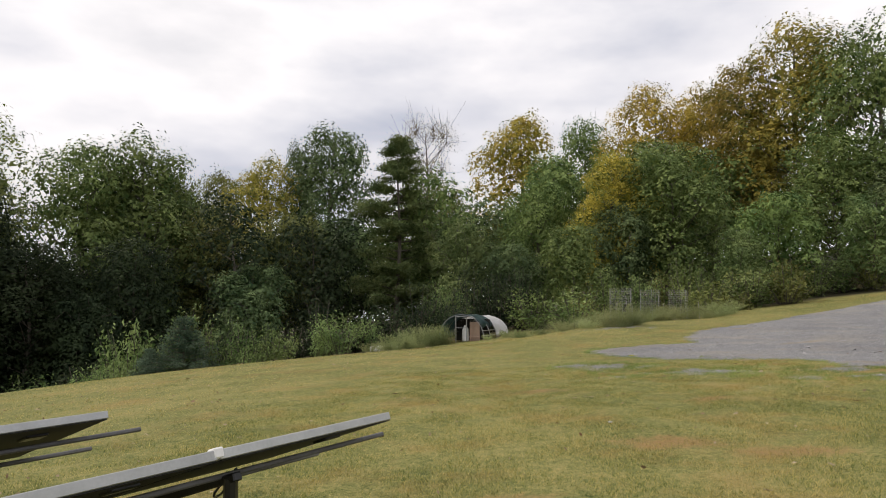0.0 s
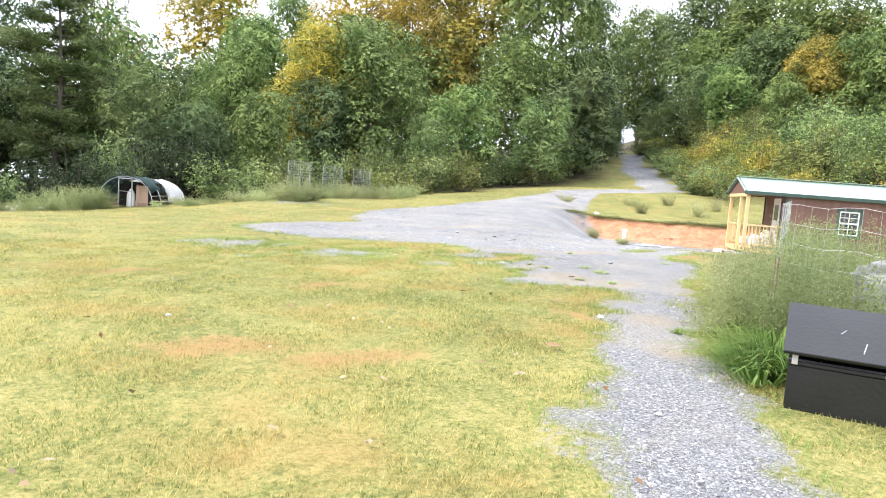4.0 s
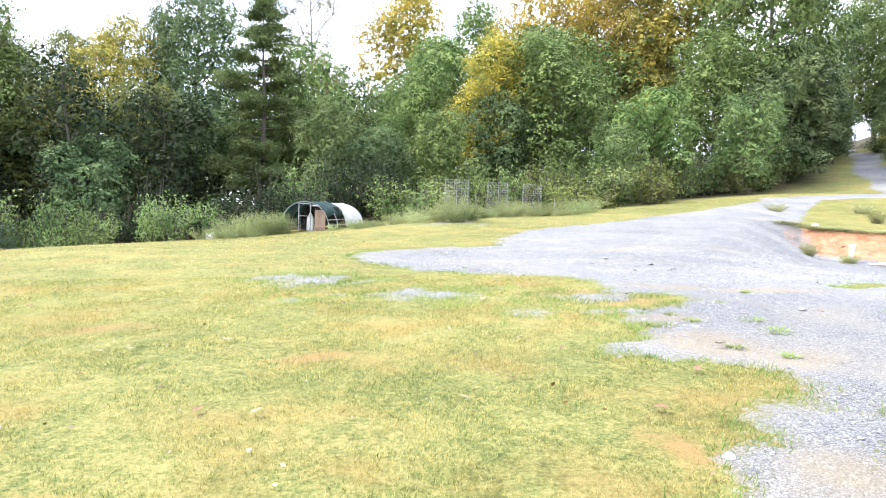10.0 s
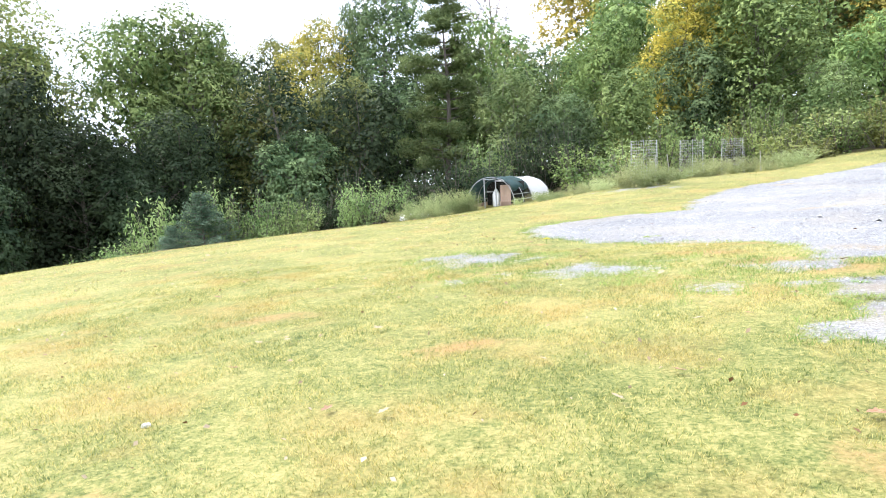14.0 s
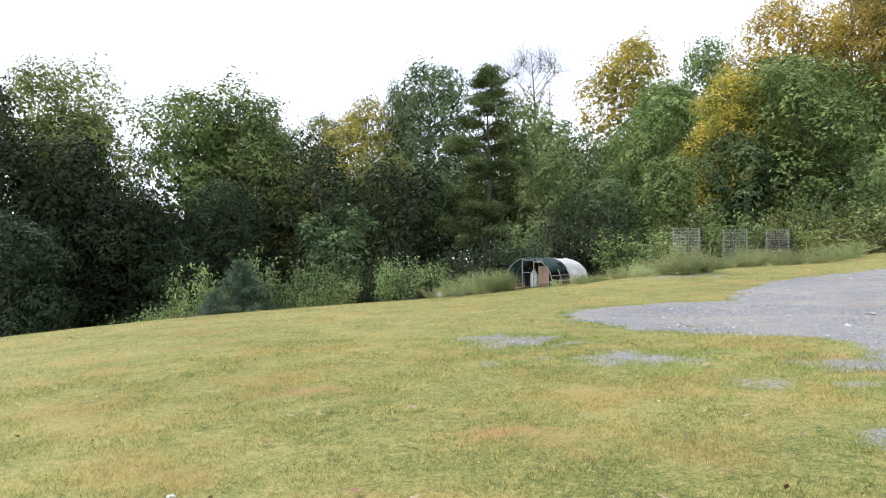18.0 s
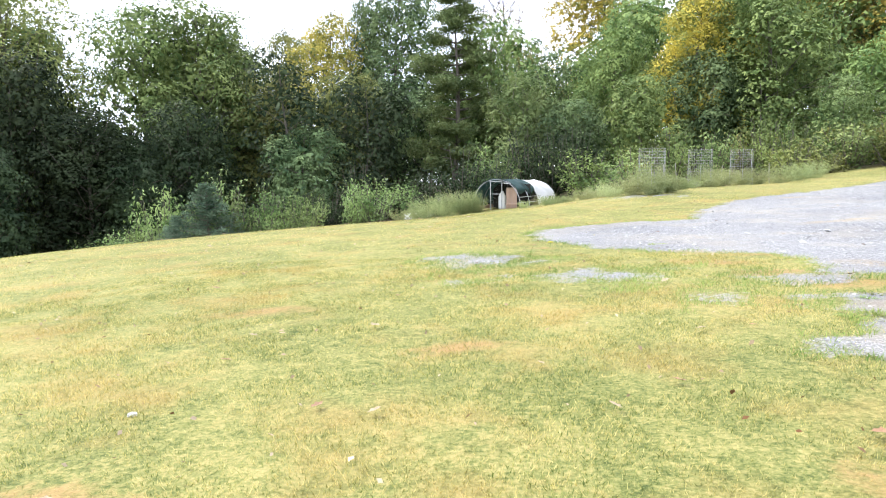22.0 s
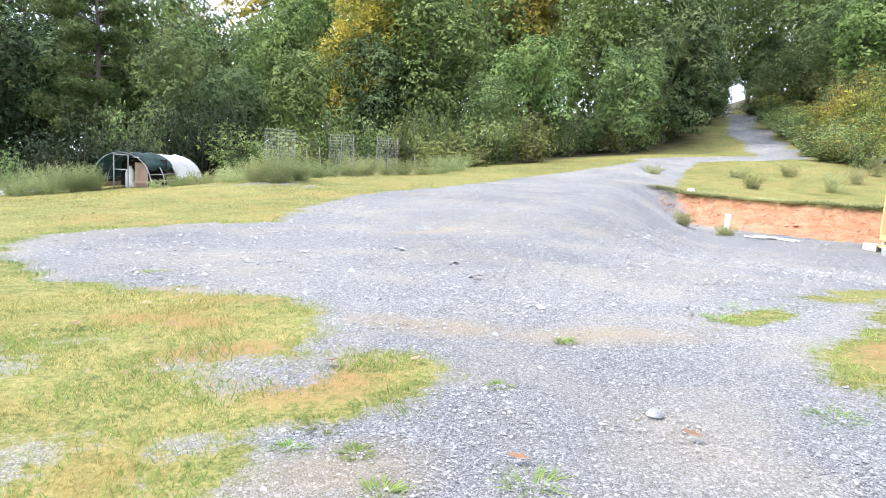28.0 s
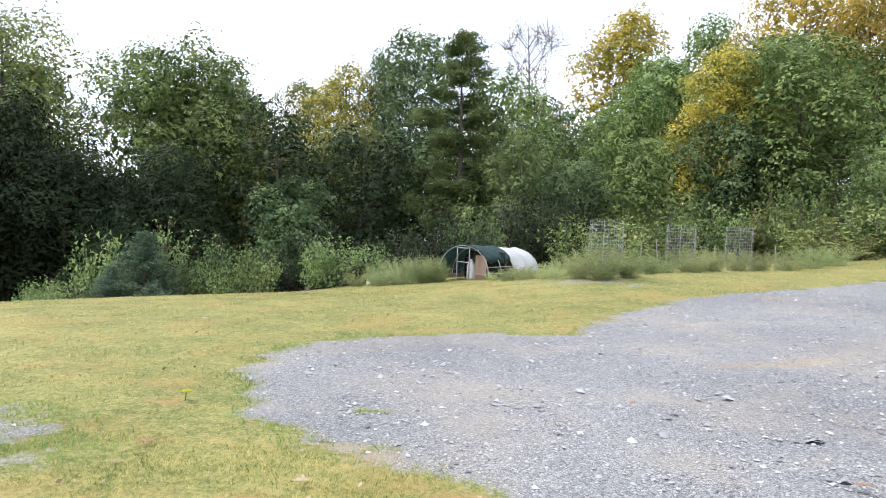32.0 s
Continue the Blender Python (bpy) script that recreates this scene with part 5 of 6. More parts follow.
part("lid", box((W / 2, D / 2 - 0.02, 0.445), (W + 0.06, 0.50, 0.022), slope, 0.004), M_BLACK, bin_ob, "scuffed black plywood lid")
part("rim", box((W / 2, 0.03, H0 + 0.012), (W + 0.01, 0.07, 0.024), None, 0.004), M_BLACK, bin_ob)
for xx in (0.03, 0.46):
    part("lid_stop", box((xx, -0.012, H0 + 0.035), (0.03, 0.018, 0.06), None, 0.003), M_OLDWOOD, bin_ob, "weathered grey wooden stop")
bm = bmesh.new()
for cx, cy, ln, an in ((0.30, 0.02, 0.10, 80), (0.55, 0.2, 0.26, 4), (0.75, 0.3, 0.08, 30), (0.2, 0.15, 0.05, 60)):
    c = Vector((cx + 0.05, D / 2 - 0.02, 0.445)) + slope @ Vector((0, cy - 0.15, 0.0125))
    add_box(bm, c, (ln, 0.006, 0.002), slope @ Matrix.Rotation(radians(an), 3, "Z"))
part("scratch", bm, M_GALV, bin_ob, "pale scratches in the paint")


def wire_panel(name, a, b, high, label, step=0.15, category="fence", r=0.0011, ring=None):
    """A run of welded wire mesh between two places on the ground, or a cage of it round a circle."""
    ob = thing(name, pose(a[0], a[1], gz(*a)), label, category, "wire cages" if ring else "")
    wire_mat = M_CAGE if ring else M_WIRE
    bm = bmesh.new()
    if ring:
        n = 34
        pts = [Vector((ring * math.cos(i * 2 * math.pi / n), ring * math.sin(i * 2 * math.pi / n), 0)) for i in range(n + 1)]
    else:
        run = Vector((b[0] - a[0], b[1] - a[1], gz(*b) - gz(*a)))
        n = int(run.length / step)
        pts = [run * (i / n) + Vector((0, 0, 0.012 * math.sin(i * 1.7))) for i in range(n + 1)]
    for p in pts[: -1 if ring else None]:
        add_rod(bm, p + Vector((0, 0, 0.02)), p * (0.95 if ring else 1) + Vector((0.01 * math.sin(p.x * 9), 0, high)), r, None, 3)
    part("upright_wire", bm, wire_mat, ob)
    rows = int(high / step)
    for j in range(rows + 1):
        bm = bmesh.new()
        z = high * j / rows
        k = 1 - 0.05 * j / rows if ring else 1
        for p, q in zip(pts[:-1], pts[1:]):
            add_rod(bm, p * k + Vector((0, 0, z)), q * k + Vector((0, 0, z)), r * 1.2, None, 3)
        part("line_wire", bm, wire_mat, ob)
    return ob, pts


fence, pts = wire_panel("garden_fence", (6.03, 5.49), (5.72, 2.2), 1.08, "sagging welded wire garden fence in tall weeds", 0.15)
for k in (0, 0.5, 1.0):
    p = pts[int(k * (len(pts) - 1))]
    part("fence_post", rod(p + Vector((0.03, 0, -0.1)), p + Vector((0.03, 0, 0.66)), 0.006, None, 6), M_RUST, fence, "rusty steel fence post")
fence2, pts = wire_panel("garden_fence", (6.03, 5.49), (10.2, 9.0), 1.08, "welded wire garden fence along the drive", 0.15)
for k in (0, 0.55, 1.0):
    p = pts[int(k * (len(pts) - 1))]
    part("fence_post", rod(p + Vector((0.03, 0.03, -0.1)), p + Vector((0.03, 0.03, 0.66)), 0.006, None, 6), M_RUST, fence2, "rusty steel fence post")

M_WRAP = plain("grey_plastic_wrap", (0.055, 0.058, 0.065), (0.24, 0.25, 0.27), 0.3, 0, 2.2, 9.0, 1.0)
bm = bmesh.new()
bmesh.ops.create_icosphere(bm, subdivisions=4, radius=1)
for v in bm.verts:
    c = Vector([math.copysign(abs(t) ** 0.55, t) for t in v.co])
    v.co = Vector((c.x * 0.62, c.y * 0.5, c.z * 0.36)) * (1 + 0.14 * noise.noise(v.co * 3.2) + 0.08 * noise.noise(v.co * 8))
bale = part("wrapped_bale", bm, M_WRAP, None, "", True)
bale.matrix_world = pose(6.85, 4.6, gz(6.85, 4.6) + 0.33, 0, 0, -70)
tagged(bale, "bale wrapped in wrinkled grey plastic behind the fence", "bale")

x, y = gr.uniform(-8, 12, 2600), gr.uniform(2.5, 32, 2600)
ok = on_lawn(x, y)
cen = np.stack([x[ok], y[ok], ground_z(x[ok], y[ok]) + 0.035], 1)
v, f = leaves_arrays(gr, cen, np.tile((0, 0, 1.0), (len(cen), 1)) + gr.normal(0, 0.5, (len(cen), 3)), 0.018, 0.6)
tagged(mesh_object("leaf_litter", v, f, leaf_material("dry_flecks", (0.14, 0.07, 0.03), (0.55, 0.47, 0.33), 0.1)), "small dry leaf bits scattered over the lawn", "litter", kind="stuff")

# crumbled clay at the foot of the bank
M_CLOD = plain("clay_clod", (0.26, 0.13, 0.08), (0.55, 0.36, 0.26), 0.95, 0, 1.5, 9.0, 0.5)
x, y = gr.uniform(19.5, 28.5, 16000), gr.uniform(22.5, 33.5, 16000)
b = (x - 23.0) * 0.86 + (y - 23.4) * 0.50
ok = (clay_amount(x, y) > 0.45) & (gr.uniform(0, 1, x.shape) < 1.15 - 0.5 * b)
x, y = x[ok], y[ok]
sz = 0.024 * gr.lognormal(0, 0.4, len(x))
unit = np.array([(1, 0, 0), (0, 1, 0), (-1, 0, 0), (0, -1, 0), (0, 0, 1)], float)
v = unit[None] * sz[:, None, None] * gr.uniform(0.5, 1.3, (len(x), 5, 1)) + np.stack([x, y, ground_z(x, y) + 0.2 * sz], 1)[:, None]
f = np.array([(0, 1, 4), (1, 2, 4), (2, 3, 4), (3, 0, 4)])
tagged(mesh_object("clay_clods", v.reshape(-1, 3), (np.arange(len(x))[:, None, None] * 5 + f[None]).reshape(-1, 3), M_CLOD), "crumbled clods of red clay on the cut bank", "clay", kind="stuff")


# ---- hoop coop ----
LX = Vector((0.939, -0.344, 0))
coop = thing("hoop_coop", face_pose(-0.32, 40.9, gz(-0.32, 40.9) - 0.02, LX), "hoop coop of bent pipe with dark green and white tarps", "coop")
CW, CH, CL = 1.42, 1.66, 5.1


def hoop_point(k, y, grow=0.0):
    a = math.pi * k
    return Vector((-(CW + grow) * math.cos(a), y, (CH * (1 - 0.02 * y) + grow) * math.sin(a) ** 0.8))


for y in (0.0, 1.2, 2.4, 3.6, CL):
    part("hoop", tube([hoop_point(i / 18, y) for i in range(19)], 0.022, 7), M_GALV, coop, "bent galvanised pipe hoop")
for k in (0.06, 0.5, 0.94):
    part("purlin", tube([hoop_point(k, 0), hoop_point(k, CL)], 0.018, 6), M_GALV, coop)
for xx in (-0.36, 0.32):
    part("door_post", box((xx, 0.0, 0.79), (0.05, 0.05, 1.58)), M_GALV, coop, "grey door post")
part("door_head", box((-0.02, 0.0, 1.55), (0.72, 0.05, 0.06)), M_GALV, coop)
part("door_rail", box((-0.02, 0.0, 0.88), (0.64, 0.03, 0.035)), M_GALV, coop)
part("base_board", box((CW - 0.03, CL / 2, 0.10), (0.04, CL, 0.2)), M_PLY, coop)
part("base_board", box((-CW + 0.03, CL / 2, 0.10), (0.04, CL, 0.2)), M_PLY, coop)
part("side_rail", box((CW - 0.09, 1.35, 0.72), (0.035, 2.5, 0.035)), M_GALV, coop, "thin grey side rail")


def sheet(name, y0, y1, k0, k1, mat, label, sag, ragged, hang, nu=30, nv=26):
    bm = bmesh.new()
    grid = []
    for i in range(nu + 1):
        row = []
        for j in range(nv + 1):
            k, y = k0 + (k1 - k0) * i / nu, y0 + (y1 - y0) * j / nv
            e = 0.06 + sag * 0.02 * noise.noise(Vector((k * 9, y * 2.2, 3))) + sag * 0.025 * noise.noise(Vector((k * 22, y * 4.5, 8))) - sag * 0.05 * abs(math.sin(math.pi * y / 1.2))
            p = hoop_point(min(1, max(0, k)), y + (0.12 * noise.noise(Vector((k * 6, 7, y))) if j in (0, nv) else 0), e)
            if i in (0, nu):
                p.z += ragged * noise.noise(Vector((y * 3.1, k * 3, 1))) - hang * abs(math.sin(math.pi * y / 1.2))
            row.append(bm.verts.new(p))
        grid.append(row)
    for i in range(nu):
        for j in range(nv):
            bm.faces.new((grid[i][j], grid[i + 1][j], grid[i + 1][j + 1], grid[i][j + 1]))
    bmesh.ops.solidify(bm, geom=bm.faces[:], thickness=0.006)
    return part(name, bm, mat, coop, label, True)


sheet("green_tarp", -0.05, 2.5, 0.06, 0.80, M_TARPG, "dark green shade tarp, sagging at its edge", 1.4, 0.08, 0.16)
sheet("white_tarp", 2.35, CL + 0.1, 0.08, 0.96, M_TARPW, "wrinkled white tarp over the rear", 2.2, 0.34, 0.0)
bm = bmesh.new()
for j in range(9):
    x = -1.2 + 0.3 * j
    zt = CH * math.sqrt(max(0.05, 1 - (x / CW) ** 2))
    add_rod(bm, (x, -0.005, 0), (x, -0.005, zt), 0.0014, None, 3)
for j in range(7):
    z = 0.22 * (j + 1)
    xw = CW * math.sqrt(max(0.05, 1 - (z / CH) ** 2.3))
    add_rod(bm, (-xw, -0.005, z), (xw, -0.005, z), 0.0012, None, 3)
part("front_mesh", bm, M_CAGE, coop, "coarse wire mesh front")
part("plywood_panel", box((0.66, 0.5, 0.62), (0.62, 0.02, 1.2)), M_PLY, coop, "brown plywood nest panel")
# added near-black sheet that paints the shade inside the coop
part("inner_wall", box((0.0, 1.9, 0.70), (2.3, 0.03, 1.35)), M_DARK, coop)
part("roost", box((0.7, 0.35, 0.34), (0.7, 0.06, 0.06)), M_PLY, coop)
part("roost_leg", box((0.42, 0.35, 0.16), (0.05, 0.05, 0.32)), M_PLY, coop)
part("roost_leg", box((1.0, 0.35, 0.16), (0.05, 0.05, 0.32)), M_PLY, coop)
bm = bmesh.new()
prof = [(0.0, 0.0), (0.20, 0.0), (0.21, 0.1), (0.205, 0.66), (0.15, 0.80), (0.08, 0.90), (0.07, 0.97), (0.0, 0.97)]
rings = [[bm.verts.new((r * math.cos(a * math.pi / 8), r * math.sin(a * math.pi / 8), z)) for a in range(16)] for r, z in prof[1:-1]]
for lo_r, hi_r in zip(rings[:-1], rings[1:]):
    for a in range(16):
        bm.faces.new((lo_r[a], lo_r[(a + 1) % 16], hi_r[(a + 1) % 16], hi_r[a]))
bm.faces.new(rings[0][::-1]), bm.faces.new(rings[-1])
barrel = part("feed_barrel", bm, M_PVC, None, "", True)
bp = coop.matrix_world @ Vector((0.0, 0.7, 0))
barrel.matrix_world = pose(bp.x, bp.y, gz(bp.x, bp.y))
tagged(barrel, "white plastic feed barrel inside the coop", "barrel")

# low white load behind the lawn's crest
bm = bmesh.new()
bmesh.ops.create_icosphere(bm, subdivisions=3, radius=1)
for v in bm.verts:
    c = Vector([math.copysign(abs(t) ** 0.6, t) for t in v.co])
    v.co = Vector((c.x * 1.0, c.y * 0.7, c.z * 0.26)) * (1 + 0.08 * noise.noise(v.co * 2.5))
load = part("covered_load", bm, M_TARPW, None, "", True)
load.matrix_world = pose(-5.2, 43.9, gz(-5.2, 43.9) + 0.0, 0, 0, 10)
tagged(load, "low pile covered with a white sheet in the weeds", "covered pile")

# wire tree cages and stakes
for x, y, h in ((6.37, 28.5, 1.52), (8.6, 32.4, 1.46), (10.75, 35.2, 1.5)):
    cage, pts = wire_panel("wire_cage", (x, y), None, h, "round wire cage standing in tall weeds", 0.1, "cage", 0.0019, 0.47)
    for a in (0.4, 2.5, 4.6):
        part("cage_stake", rod((0.485 * math.cos(a), 0.485 * math.sin(a), -0.1), (0.475 * math.cos(a), 0.475 * math.sin(a), h + 0.04), 0.006, None, 6), M_GALV, cage)
for x, y, h, lean in ((7.44, 34.4, 1.15, 2), (8.08, 34.5, 1.15, -6), (9.9, 35.0, 0.9, 3), (12.2, 36.4, 0.9, -3)):
    st = part("stake", rod((0, 0, -0.1), (h * math.sin(radians(lean)), 0, h), 0.017, 0.015, 6), M_OLDWOOD)
    st.matrix_world = pose(x, y, gz(x, y))
    tagged(st, "pale weathered thin stake standing in the weeds", "stake", "stakes by the cages")


# ---- cabin ----
CX, CY = 21.69, 20.885
cabin = thing("cabin", face_pose(CX, CY, 0.0, (0.84, -0.535)), "small brown cabin with a green metal roof and pine porch", "cabin")
CLEN, CWID, PORCH, EAVE, RIDGE = 8.2, 2.7, 1.4, 2.04, 2.66
# local x runs along the wall seen, local y to the back, z from the porch deck
part("floor_frame", box((CLEN / 2, CWID / 2, -0.10), (CLEN, CWID, 0.14)), M_PINE, cabin, "pine floor frame")
for k in range(10):
    part("deck_board", box((0.07 + 0.14 * k, CWID / 2, -0.012), (0.13, CWID, 0.03), None, 0.004), M_PINE, cabin)
boards = 34
for k in range(boards):
    wd = (CLEN - PORCH) / boards
    xx = PORCH + wd * (k + 0.5)
    holes = 3.2 < xx < 3.95
    for a, b in (((0.0, 0.72), (1.66, EAVE)) if holes else ((0.0, EAVE),)):
        part("siding_board", box((xx, 0.0, (a + b) / 2), (wd - 0.0025, 0.03, b - a), None, 0.001), M_BROWN, cabin)
part("wall_back", box(((CLEN + PORCH) / 2, CWID, EAVE / 2), (CLEN - PORCH, 0.06, EAVE)), M_BROWN, cabin)
part("wall_end", box((CLEN, CWID / 2, EAVE / 2), (0.06, CWID, EAVE)), M_BROWN, cabin)
part("wall_sheathing", box(((CLEN + PORCH) / 2 - 1.35 - 0.35, 0.04, EAVE / 2), (2.2 - 0.1, 0.04, EAVE)), M_DARK, cabin)
for a, b in ((0.04, 0.62), (1.5, CWID - 0.04)):
    part("porch_wall", box((PORCH, (a + b) / 2, EAVE / 2), (0.05, b - a, EAVE)), M_BROWN, cabin)
part("porch_wall", box((PORCH, 1.06, EAVE - 0.07), (0.05, 0.88, 0.14)), M_BROWN, cabin)
door = part("cabin_door", box((PORCH - 0.01, 1.06, 0.98), (0.045, 0.86, 1.94)), M_WHITE, cabin, "white panelled door")
part("door_handle", box((PORCH - 0.05, 0.72, 0.95), (0.05, 0.03, 0.03)), M_GALV, door)
part("door_glass", box((PORCH - 0.035, 1.06, 1.4), (0.012, 0.5, 0.6)), M_GLASS, door)
for xx, yy in ((PORCH, -0.02), (CLEN, -0.02), (PORCH, CWID + 0.02)):
    part("corner_trim", box((xx, yy, EAVE / 2), (0.11, 0.045, EAVE)), M_GREEN, cabin, "dark green corner board")
win = part("window", box((3.580, 0.012, 1.19), (0.64, 0.012, 0.86), None, 0), M_GLASS, cabin, "dark window pane behind white bars")
for c, s in (((3.580, -0.03, 0.70), (0.87, 0.035, 0.10)), ((3.580, -0.03, 1.68), (0.87, 0.035, 0.10)), ((3.196, -0.03, 1.19), (0.10, 0.035, 1.06)), ((3.964, -0.03, 1.19), (0.10, 0.035, 1.06))):
    part("window_trim", box(c, s), M_GREEN, win, "dark green window trim")
for c, s in (((3.580, -0.015, 0.775), (0.69, 0.04, 0.05)), ((3.580, -0.015, 1.605), (0.69, 0.04, 0.05)), ((3.256, -0.015, 1.19), (0.05, 0.04, 0.86)), ((3.904, -0.015, 1.19), (0.05, 0.04, 0.86)), ((3.580, -0.018, 1.19), (0.64, 0.04, 0.06)),
             ((3.580, -0.008, 1.19), (0.028, 0.02, 0.80)), ((3.580, -0.008, 1.40), (0.64, 0.02, 0.024)), ((3.580, -0.008, 0.98), (0.64, 0.02, 0.024))):
    part("window_bar", box(c, s, None, 0.003), M_WHITE, win, "white window bar")
# roof of two pitched faces with standing ribs
pitch = math.atan2(RIDGE - EAVE - 0.05, CWID / 2 + 0.15)
run = (CWID / 2 + 0.15) / math.cos(pitch)
for sgn, yc in ((1, CWID / 4 - 0.075), (-1, CWID * 0.75 + 0.075)):
    turn = Matrix.Rotation(sgn * pitch, 3, "X")
    face = part("roof_panel", box((CLEN / 2, yc, (EAVE + RIDGE) / 2 + 0.04), (CLEN + 0.3, run, 0.03), turn, 0.003), M_ROOF, cabin, "pale green metal roof face")
    for k in range(19):
        part("roof_rib", box(Vector((-0.1 + 0.46 * k, yc, (EAVE + RIDGE) / 2 + 0.04)) + turn @ Vector((0, 0, 0.02)), (0.018, run, 0.014), turn, 0.002), M_ROOF, face)
part("ridge_cap", box((CLEN / 2, CWID / 2, RIDGE + 0.068), (CLEN + 0.3, 0.16, 0.018)), M_ROOF, cabin)
part("fascia", box((CLEN / 2, -0.15, EAVE + 0.03), (CLEN + 0.3, 0.03, 0.13)), M_GREEN, cabin, "dark green eave board")
part("fascia", box((CLEN / 2, CWID + 0.15, EAVE + 0.03), (CLEN + 0.3, 0.03, 0.13)), M_GREEN, cabin)
part("porch_ceiling", box((PORCH / 2, CWID / 2, EAVE + 0.005), (PORCH - 0.06, CWID - 0.04, 0.02)), M_BROWN, cabin)
bm = bmesh.new()
tri = [(-0.02, 0.0), (-0.02, CWID), (-0.02, CWID / 2)]
a = [bm.verts.new((-0.04, -0.12, EAVE)), bm.verts.new((-0.04, CWID + 0.12, EAVE)), bm.verts.new((-0.04, CWID / 2, RIDGE + 0.02))]
b = [bm.verts.new((0.01, v.co.y, v.co.z)) for v in a]
bm.faces.new(a), bm.faces.new(b[::-1])
for i in range(3):
    bm.faces.new((a[i], b[i], b[(i + 1) % 3], a[(i + 1) % 3]))
gable = part("gable", bm, M_BROWN, cabin)
for sgn, yc in ((1, CWID / 4 - 0.05), (-1, CWID * 0.75 + 0.05)):
    part("gable_trim", box((-0.07, yc, (EAVE + RIDGE) / 2), (0.05, run, 0.13), Matrix.Rotation(sgn * pitch, 3, "X")), M_GREEN, gable, "dark green gable board")
part("porch_beam", box((-0.0, CWID / 2, EAVE - 0.06), (0.09, CWID, 0.12)), M_PINE, cabin)
for yy in (0.06, 1.0, CWID - 0.06):
    part("porch_post", box((0.05, yy, EAVE / 2 - 0.03), (0.12, 0.12, EAVE - 0.06), None, 0.008), M_PINE, cabin, "new pine porch post")
for yy, x0, x1 in ((0.05, 0.1, PORCH - 0.02), (CWID - 0.05, 0.1, PORCH - 0.02)):
    part("porch_rail", box(((x0 + x1) / 2, yy, 0.86), (x1 - x0, 0.09, 0.06)), M_PINE, cabin, "pine top rail")
    part("porch_rail", box(((x0 + x1) / 2, yy, 0.12), (x1 - x0, 0.05, 0.06)), M_PINE, cabin)
    for k in range(9):
        part("baluster", box((x0 + 0.1 + 0.125 * k, yy, 0.48), (0.035, 0.035, 0.68), None, 0.003), M_PINE, cabin)
part("porch_rail", box((0.05, 2.0, 0.86), (0.09, 1.2, 0.06)), M_PINE, cabin)
for k in range(8):
    part("baluster", box((0.05, 1.5 + 0.14 * k, 0.48), (0.035, 0.035, 0.68), None, 0.003), M_PINE, cabin)
for xx in (0.25, 2.2, 4.4, 6.6, CLEN - 0.25):
    for yy in (0.2, CWID - 0.2):
        p = cabin.matrix_world @ Vector((xx, yy, 0))
        top, low = -0.17, gz(p.x, p.y) - 0.06
        part("pier_block", box((xx, yy, (top + low) / 2), (0.4, 0.3, top - low), None, 0.01), M_BLOCK, cabin, "stacked concrete block pier")


def on_cabin(x, y, z=0.0):
    return cabin.matrix_world @ Vector((x, y, z))


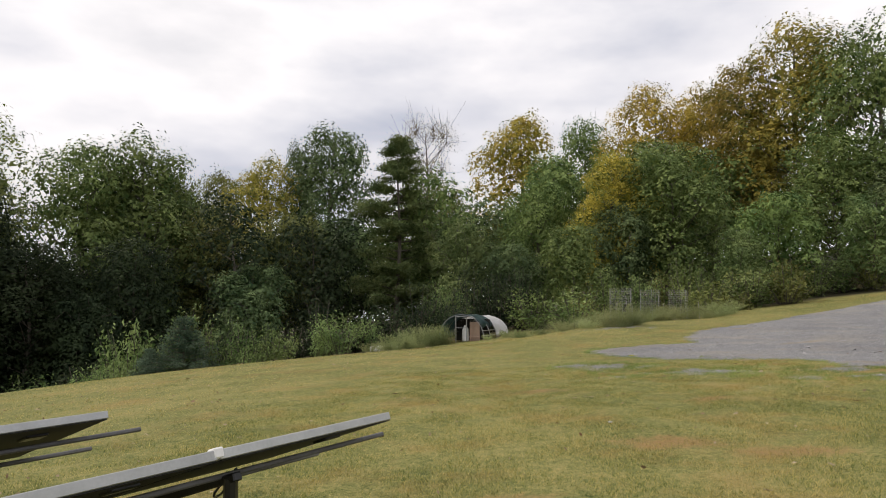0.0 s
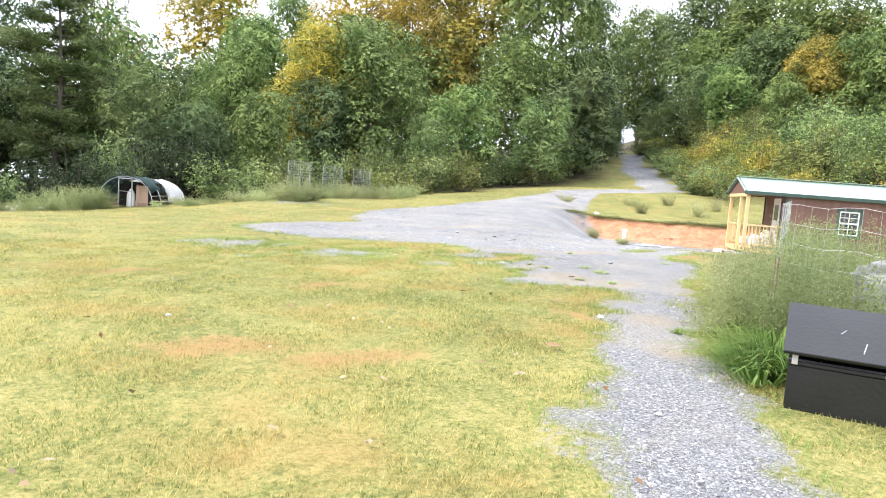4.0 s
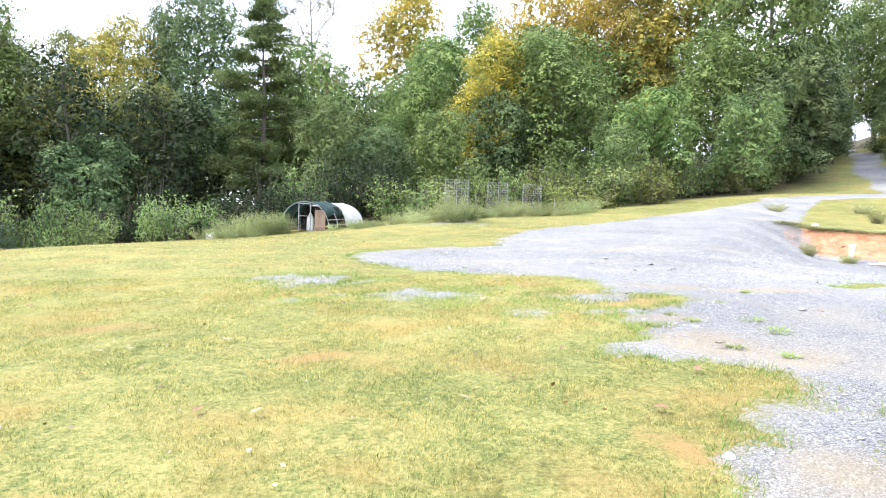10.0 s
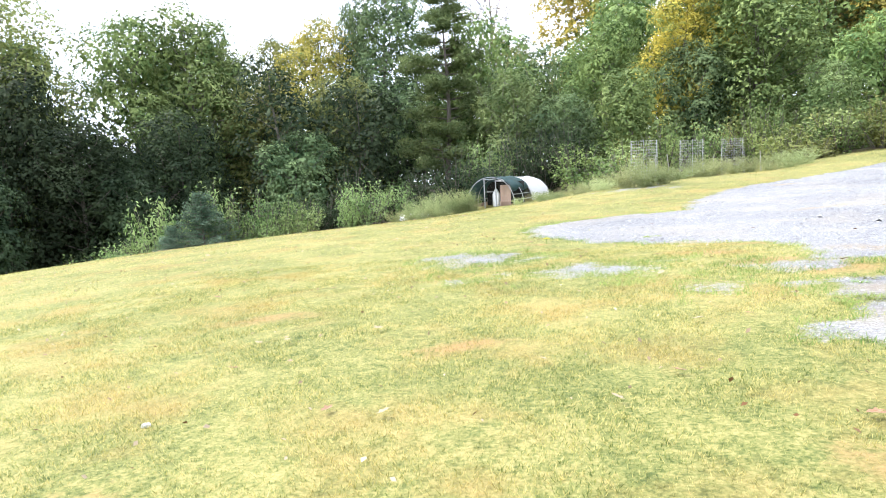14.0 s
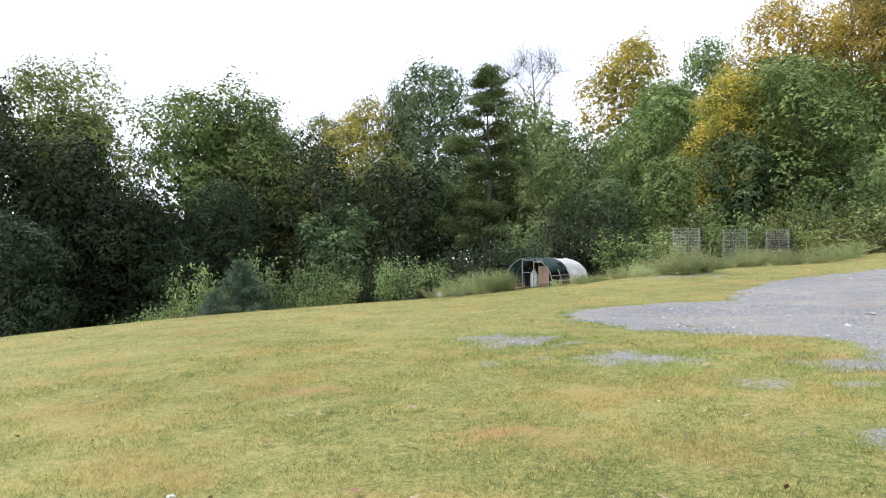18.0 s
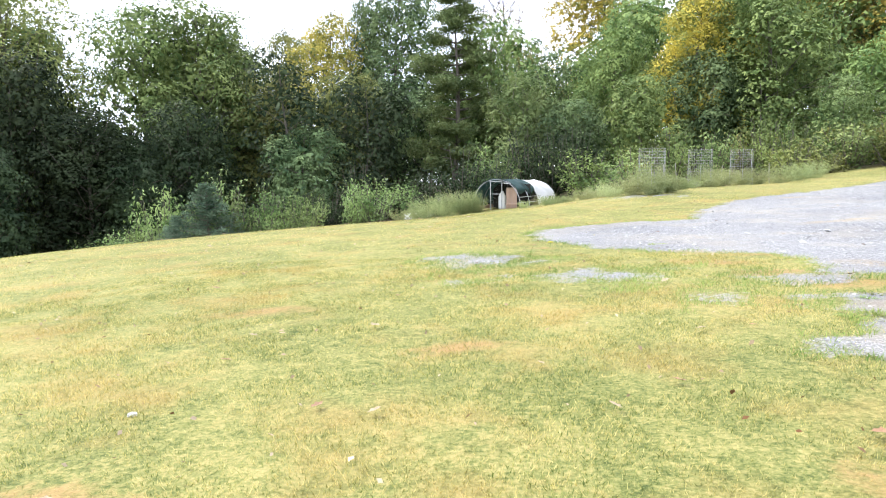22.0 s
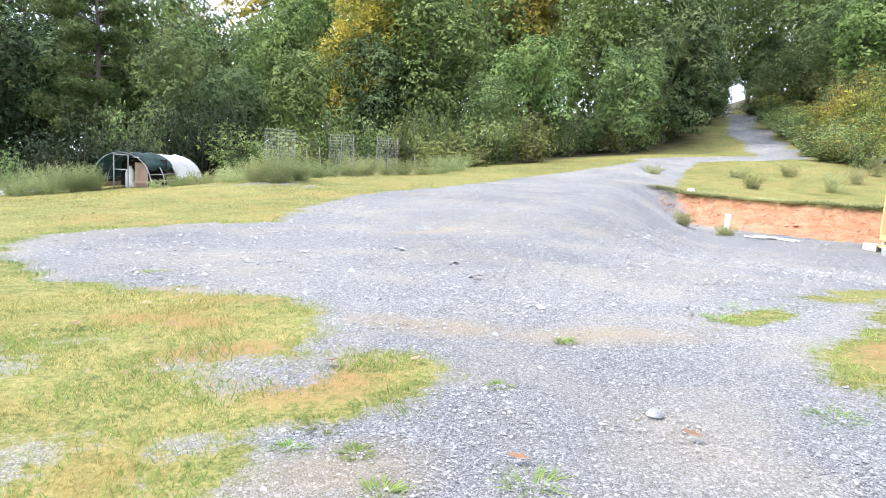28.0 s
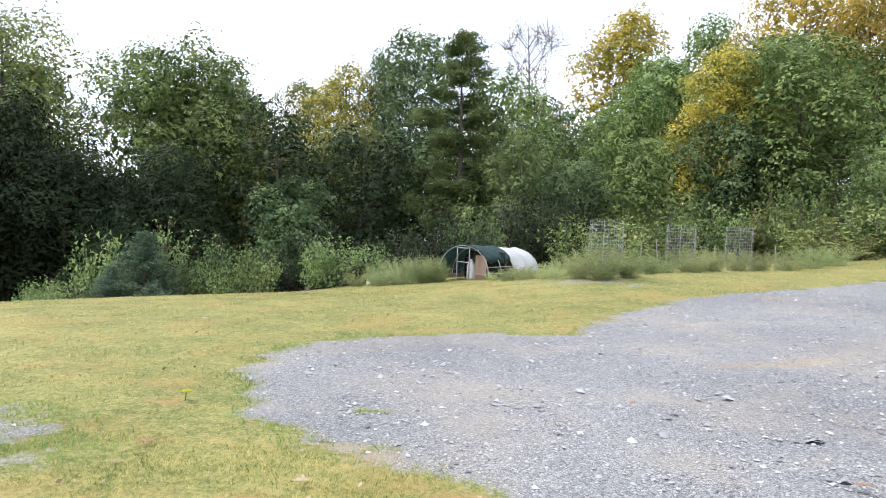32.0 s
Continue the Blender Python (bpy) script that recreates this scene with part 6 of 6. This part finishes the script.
# things on and before the porch
bag_m = plain("pale_feed_bag", (0.60, 0.60, 0.58), (0.80, 0.80, 0.78), 0.6, 0, 3.0, 30.0, 0.4)
for x, y, sx, sy, sz in ((0.55, 0.5, 0.26, 0.2, 0.26), (0.95, 0.45, 0.2, 0.22, 0.36), (1.15, 1.0, 0.2, 0.2, 0.24), (0.6, 2.2, 0.25, 0.2, 0.2)):
    bm = bmesh.new()
    bmesh.ops.create_icosphere(bm, subdivisions=3, radius=1)
    for v in bm.verts:
        c = Vector([math.copysign(abs(t) ** 0.7, t) for t in v.co])
        v.co = Vector((c.x * sx, c.y * sy, c.z * sz)) * (1 + 0.12 * noise.noise(v.co * 2.2 + Vector((x, y, 0))))
    bag = part("feed_bag", bm, bag_m, None, "", True)
    p = on_cabin(x, y, sz * 0.97)
    bag.matrix_world = pose(p.x, p.y, p.z, 0, 0, x * 100)
    tagged(bag, "full pale sack standing on the porch deck", "sack", "sacks on the porch")
for x, y, s in ((-0.35, 0.25, 0.4), (-0.15, -0.35, 0.36), (0.8, -0.4, 0.36), (-0.55, 1.2, 0.38)):
    p = on_cabin(x, y)
    blk = part("concrete_block", box((0, 0, 0.1), (s, 0.2, 0.2), None, 0.008), M_BLOCK)
    blk.matrix_world = pose(p.x, p.y, gz(p.x, p.y) - 0.01, 0, 0, x * 140)
    tagged(blk, "loose grey concrete block before the porch", "block", "blocks before the porch")
step_ob = thing("porch_step", cabin.matrix_world @ pose(-0.28, 0.95, 0), "pale wooden step before the porch", "step")
lowz = gz(*on_cabin(-0.28, 0.95).xy) - 0.02
part("tread", box((0, 0, (lowz - 0.1) / 2 + 0.02), (0.34, 0.9, 0.04)), M_PINE, step_ob)
for yy in (-0.4, 0.4):
    part("riser", box((0, yy, ((lowz - 0.1) / 2 + lowz) / 2), (0.3, 0.04, max(0.05, (lowz - 0.1) / 2 - lowz))), M_PINE, step_ob)

# standpipe and boards below the bank
pipe = thing("standpipe", pose(20.0, 25.8, gz(20.0, 25.8)), "white plastic standpipe at the edge of the gravel", "pipe")
part("pipe", rod((0, 0, -0.1), (0.03, 0, 0.55), 0.085, None, 16), M_PVC, pipe)
part("cap", rod((0.03, 0, 0.54), (0.034, 0, 0.63), 0.105, None, 16), M_PVC, pipe, "white pipe cap")
for x, y, ln, turn in ((20.35, 24.7, 0.8, -40), (20.72, 24.32, 0.9, -62), (20.42, 24.45, 0.7, -20), (20.95, 24.1, 0.5, -48)):
    bd = part("board", box((0, 0, 0.03), (ln, 0.14, 0.035), None, 0.004), M_WHITE)
    bd.matrix_world = pose(x, y, gz(x, y) + (0.05 if turn == -20 else 0.0), 0, 3 if turn == -20 else 0, turn)
    tagged(bd, "pale board lying at the foot of the bank", "board", "boards below the bank")
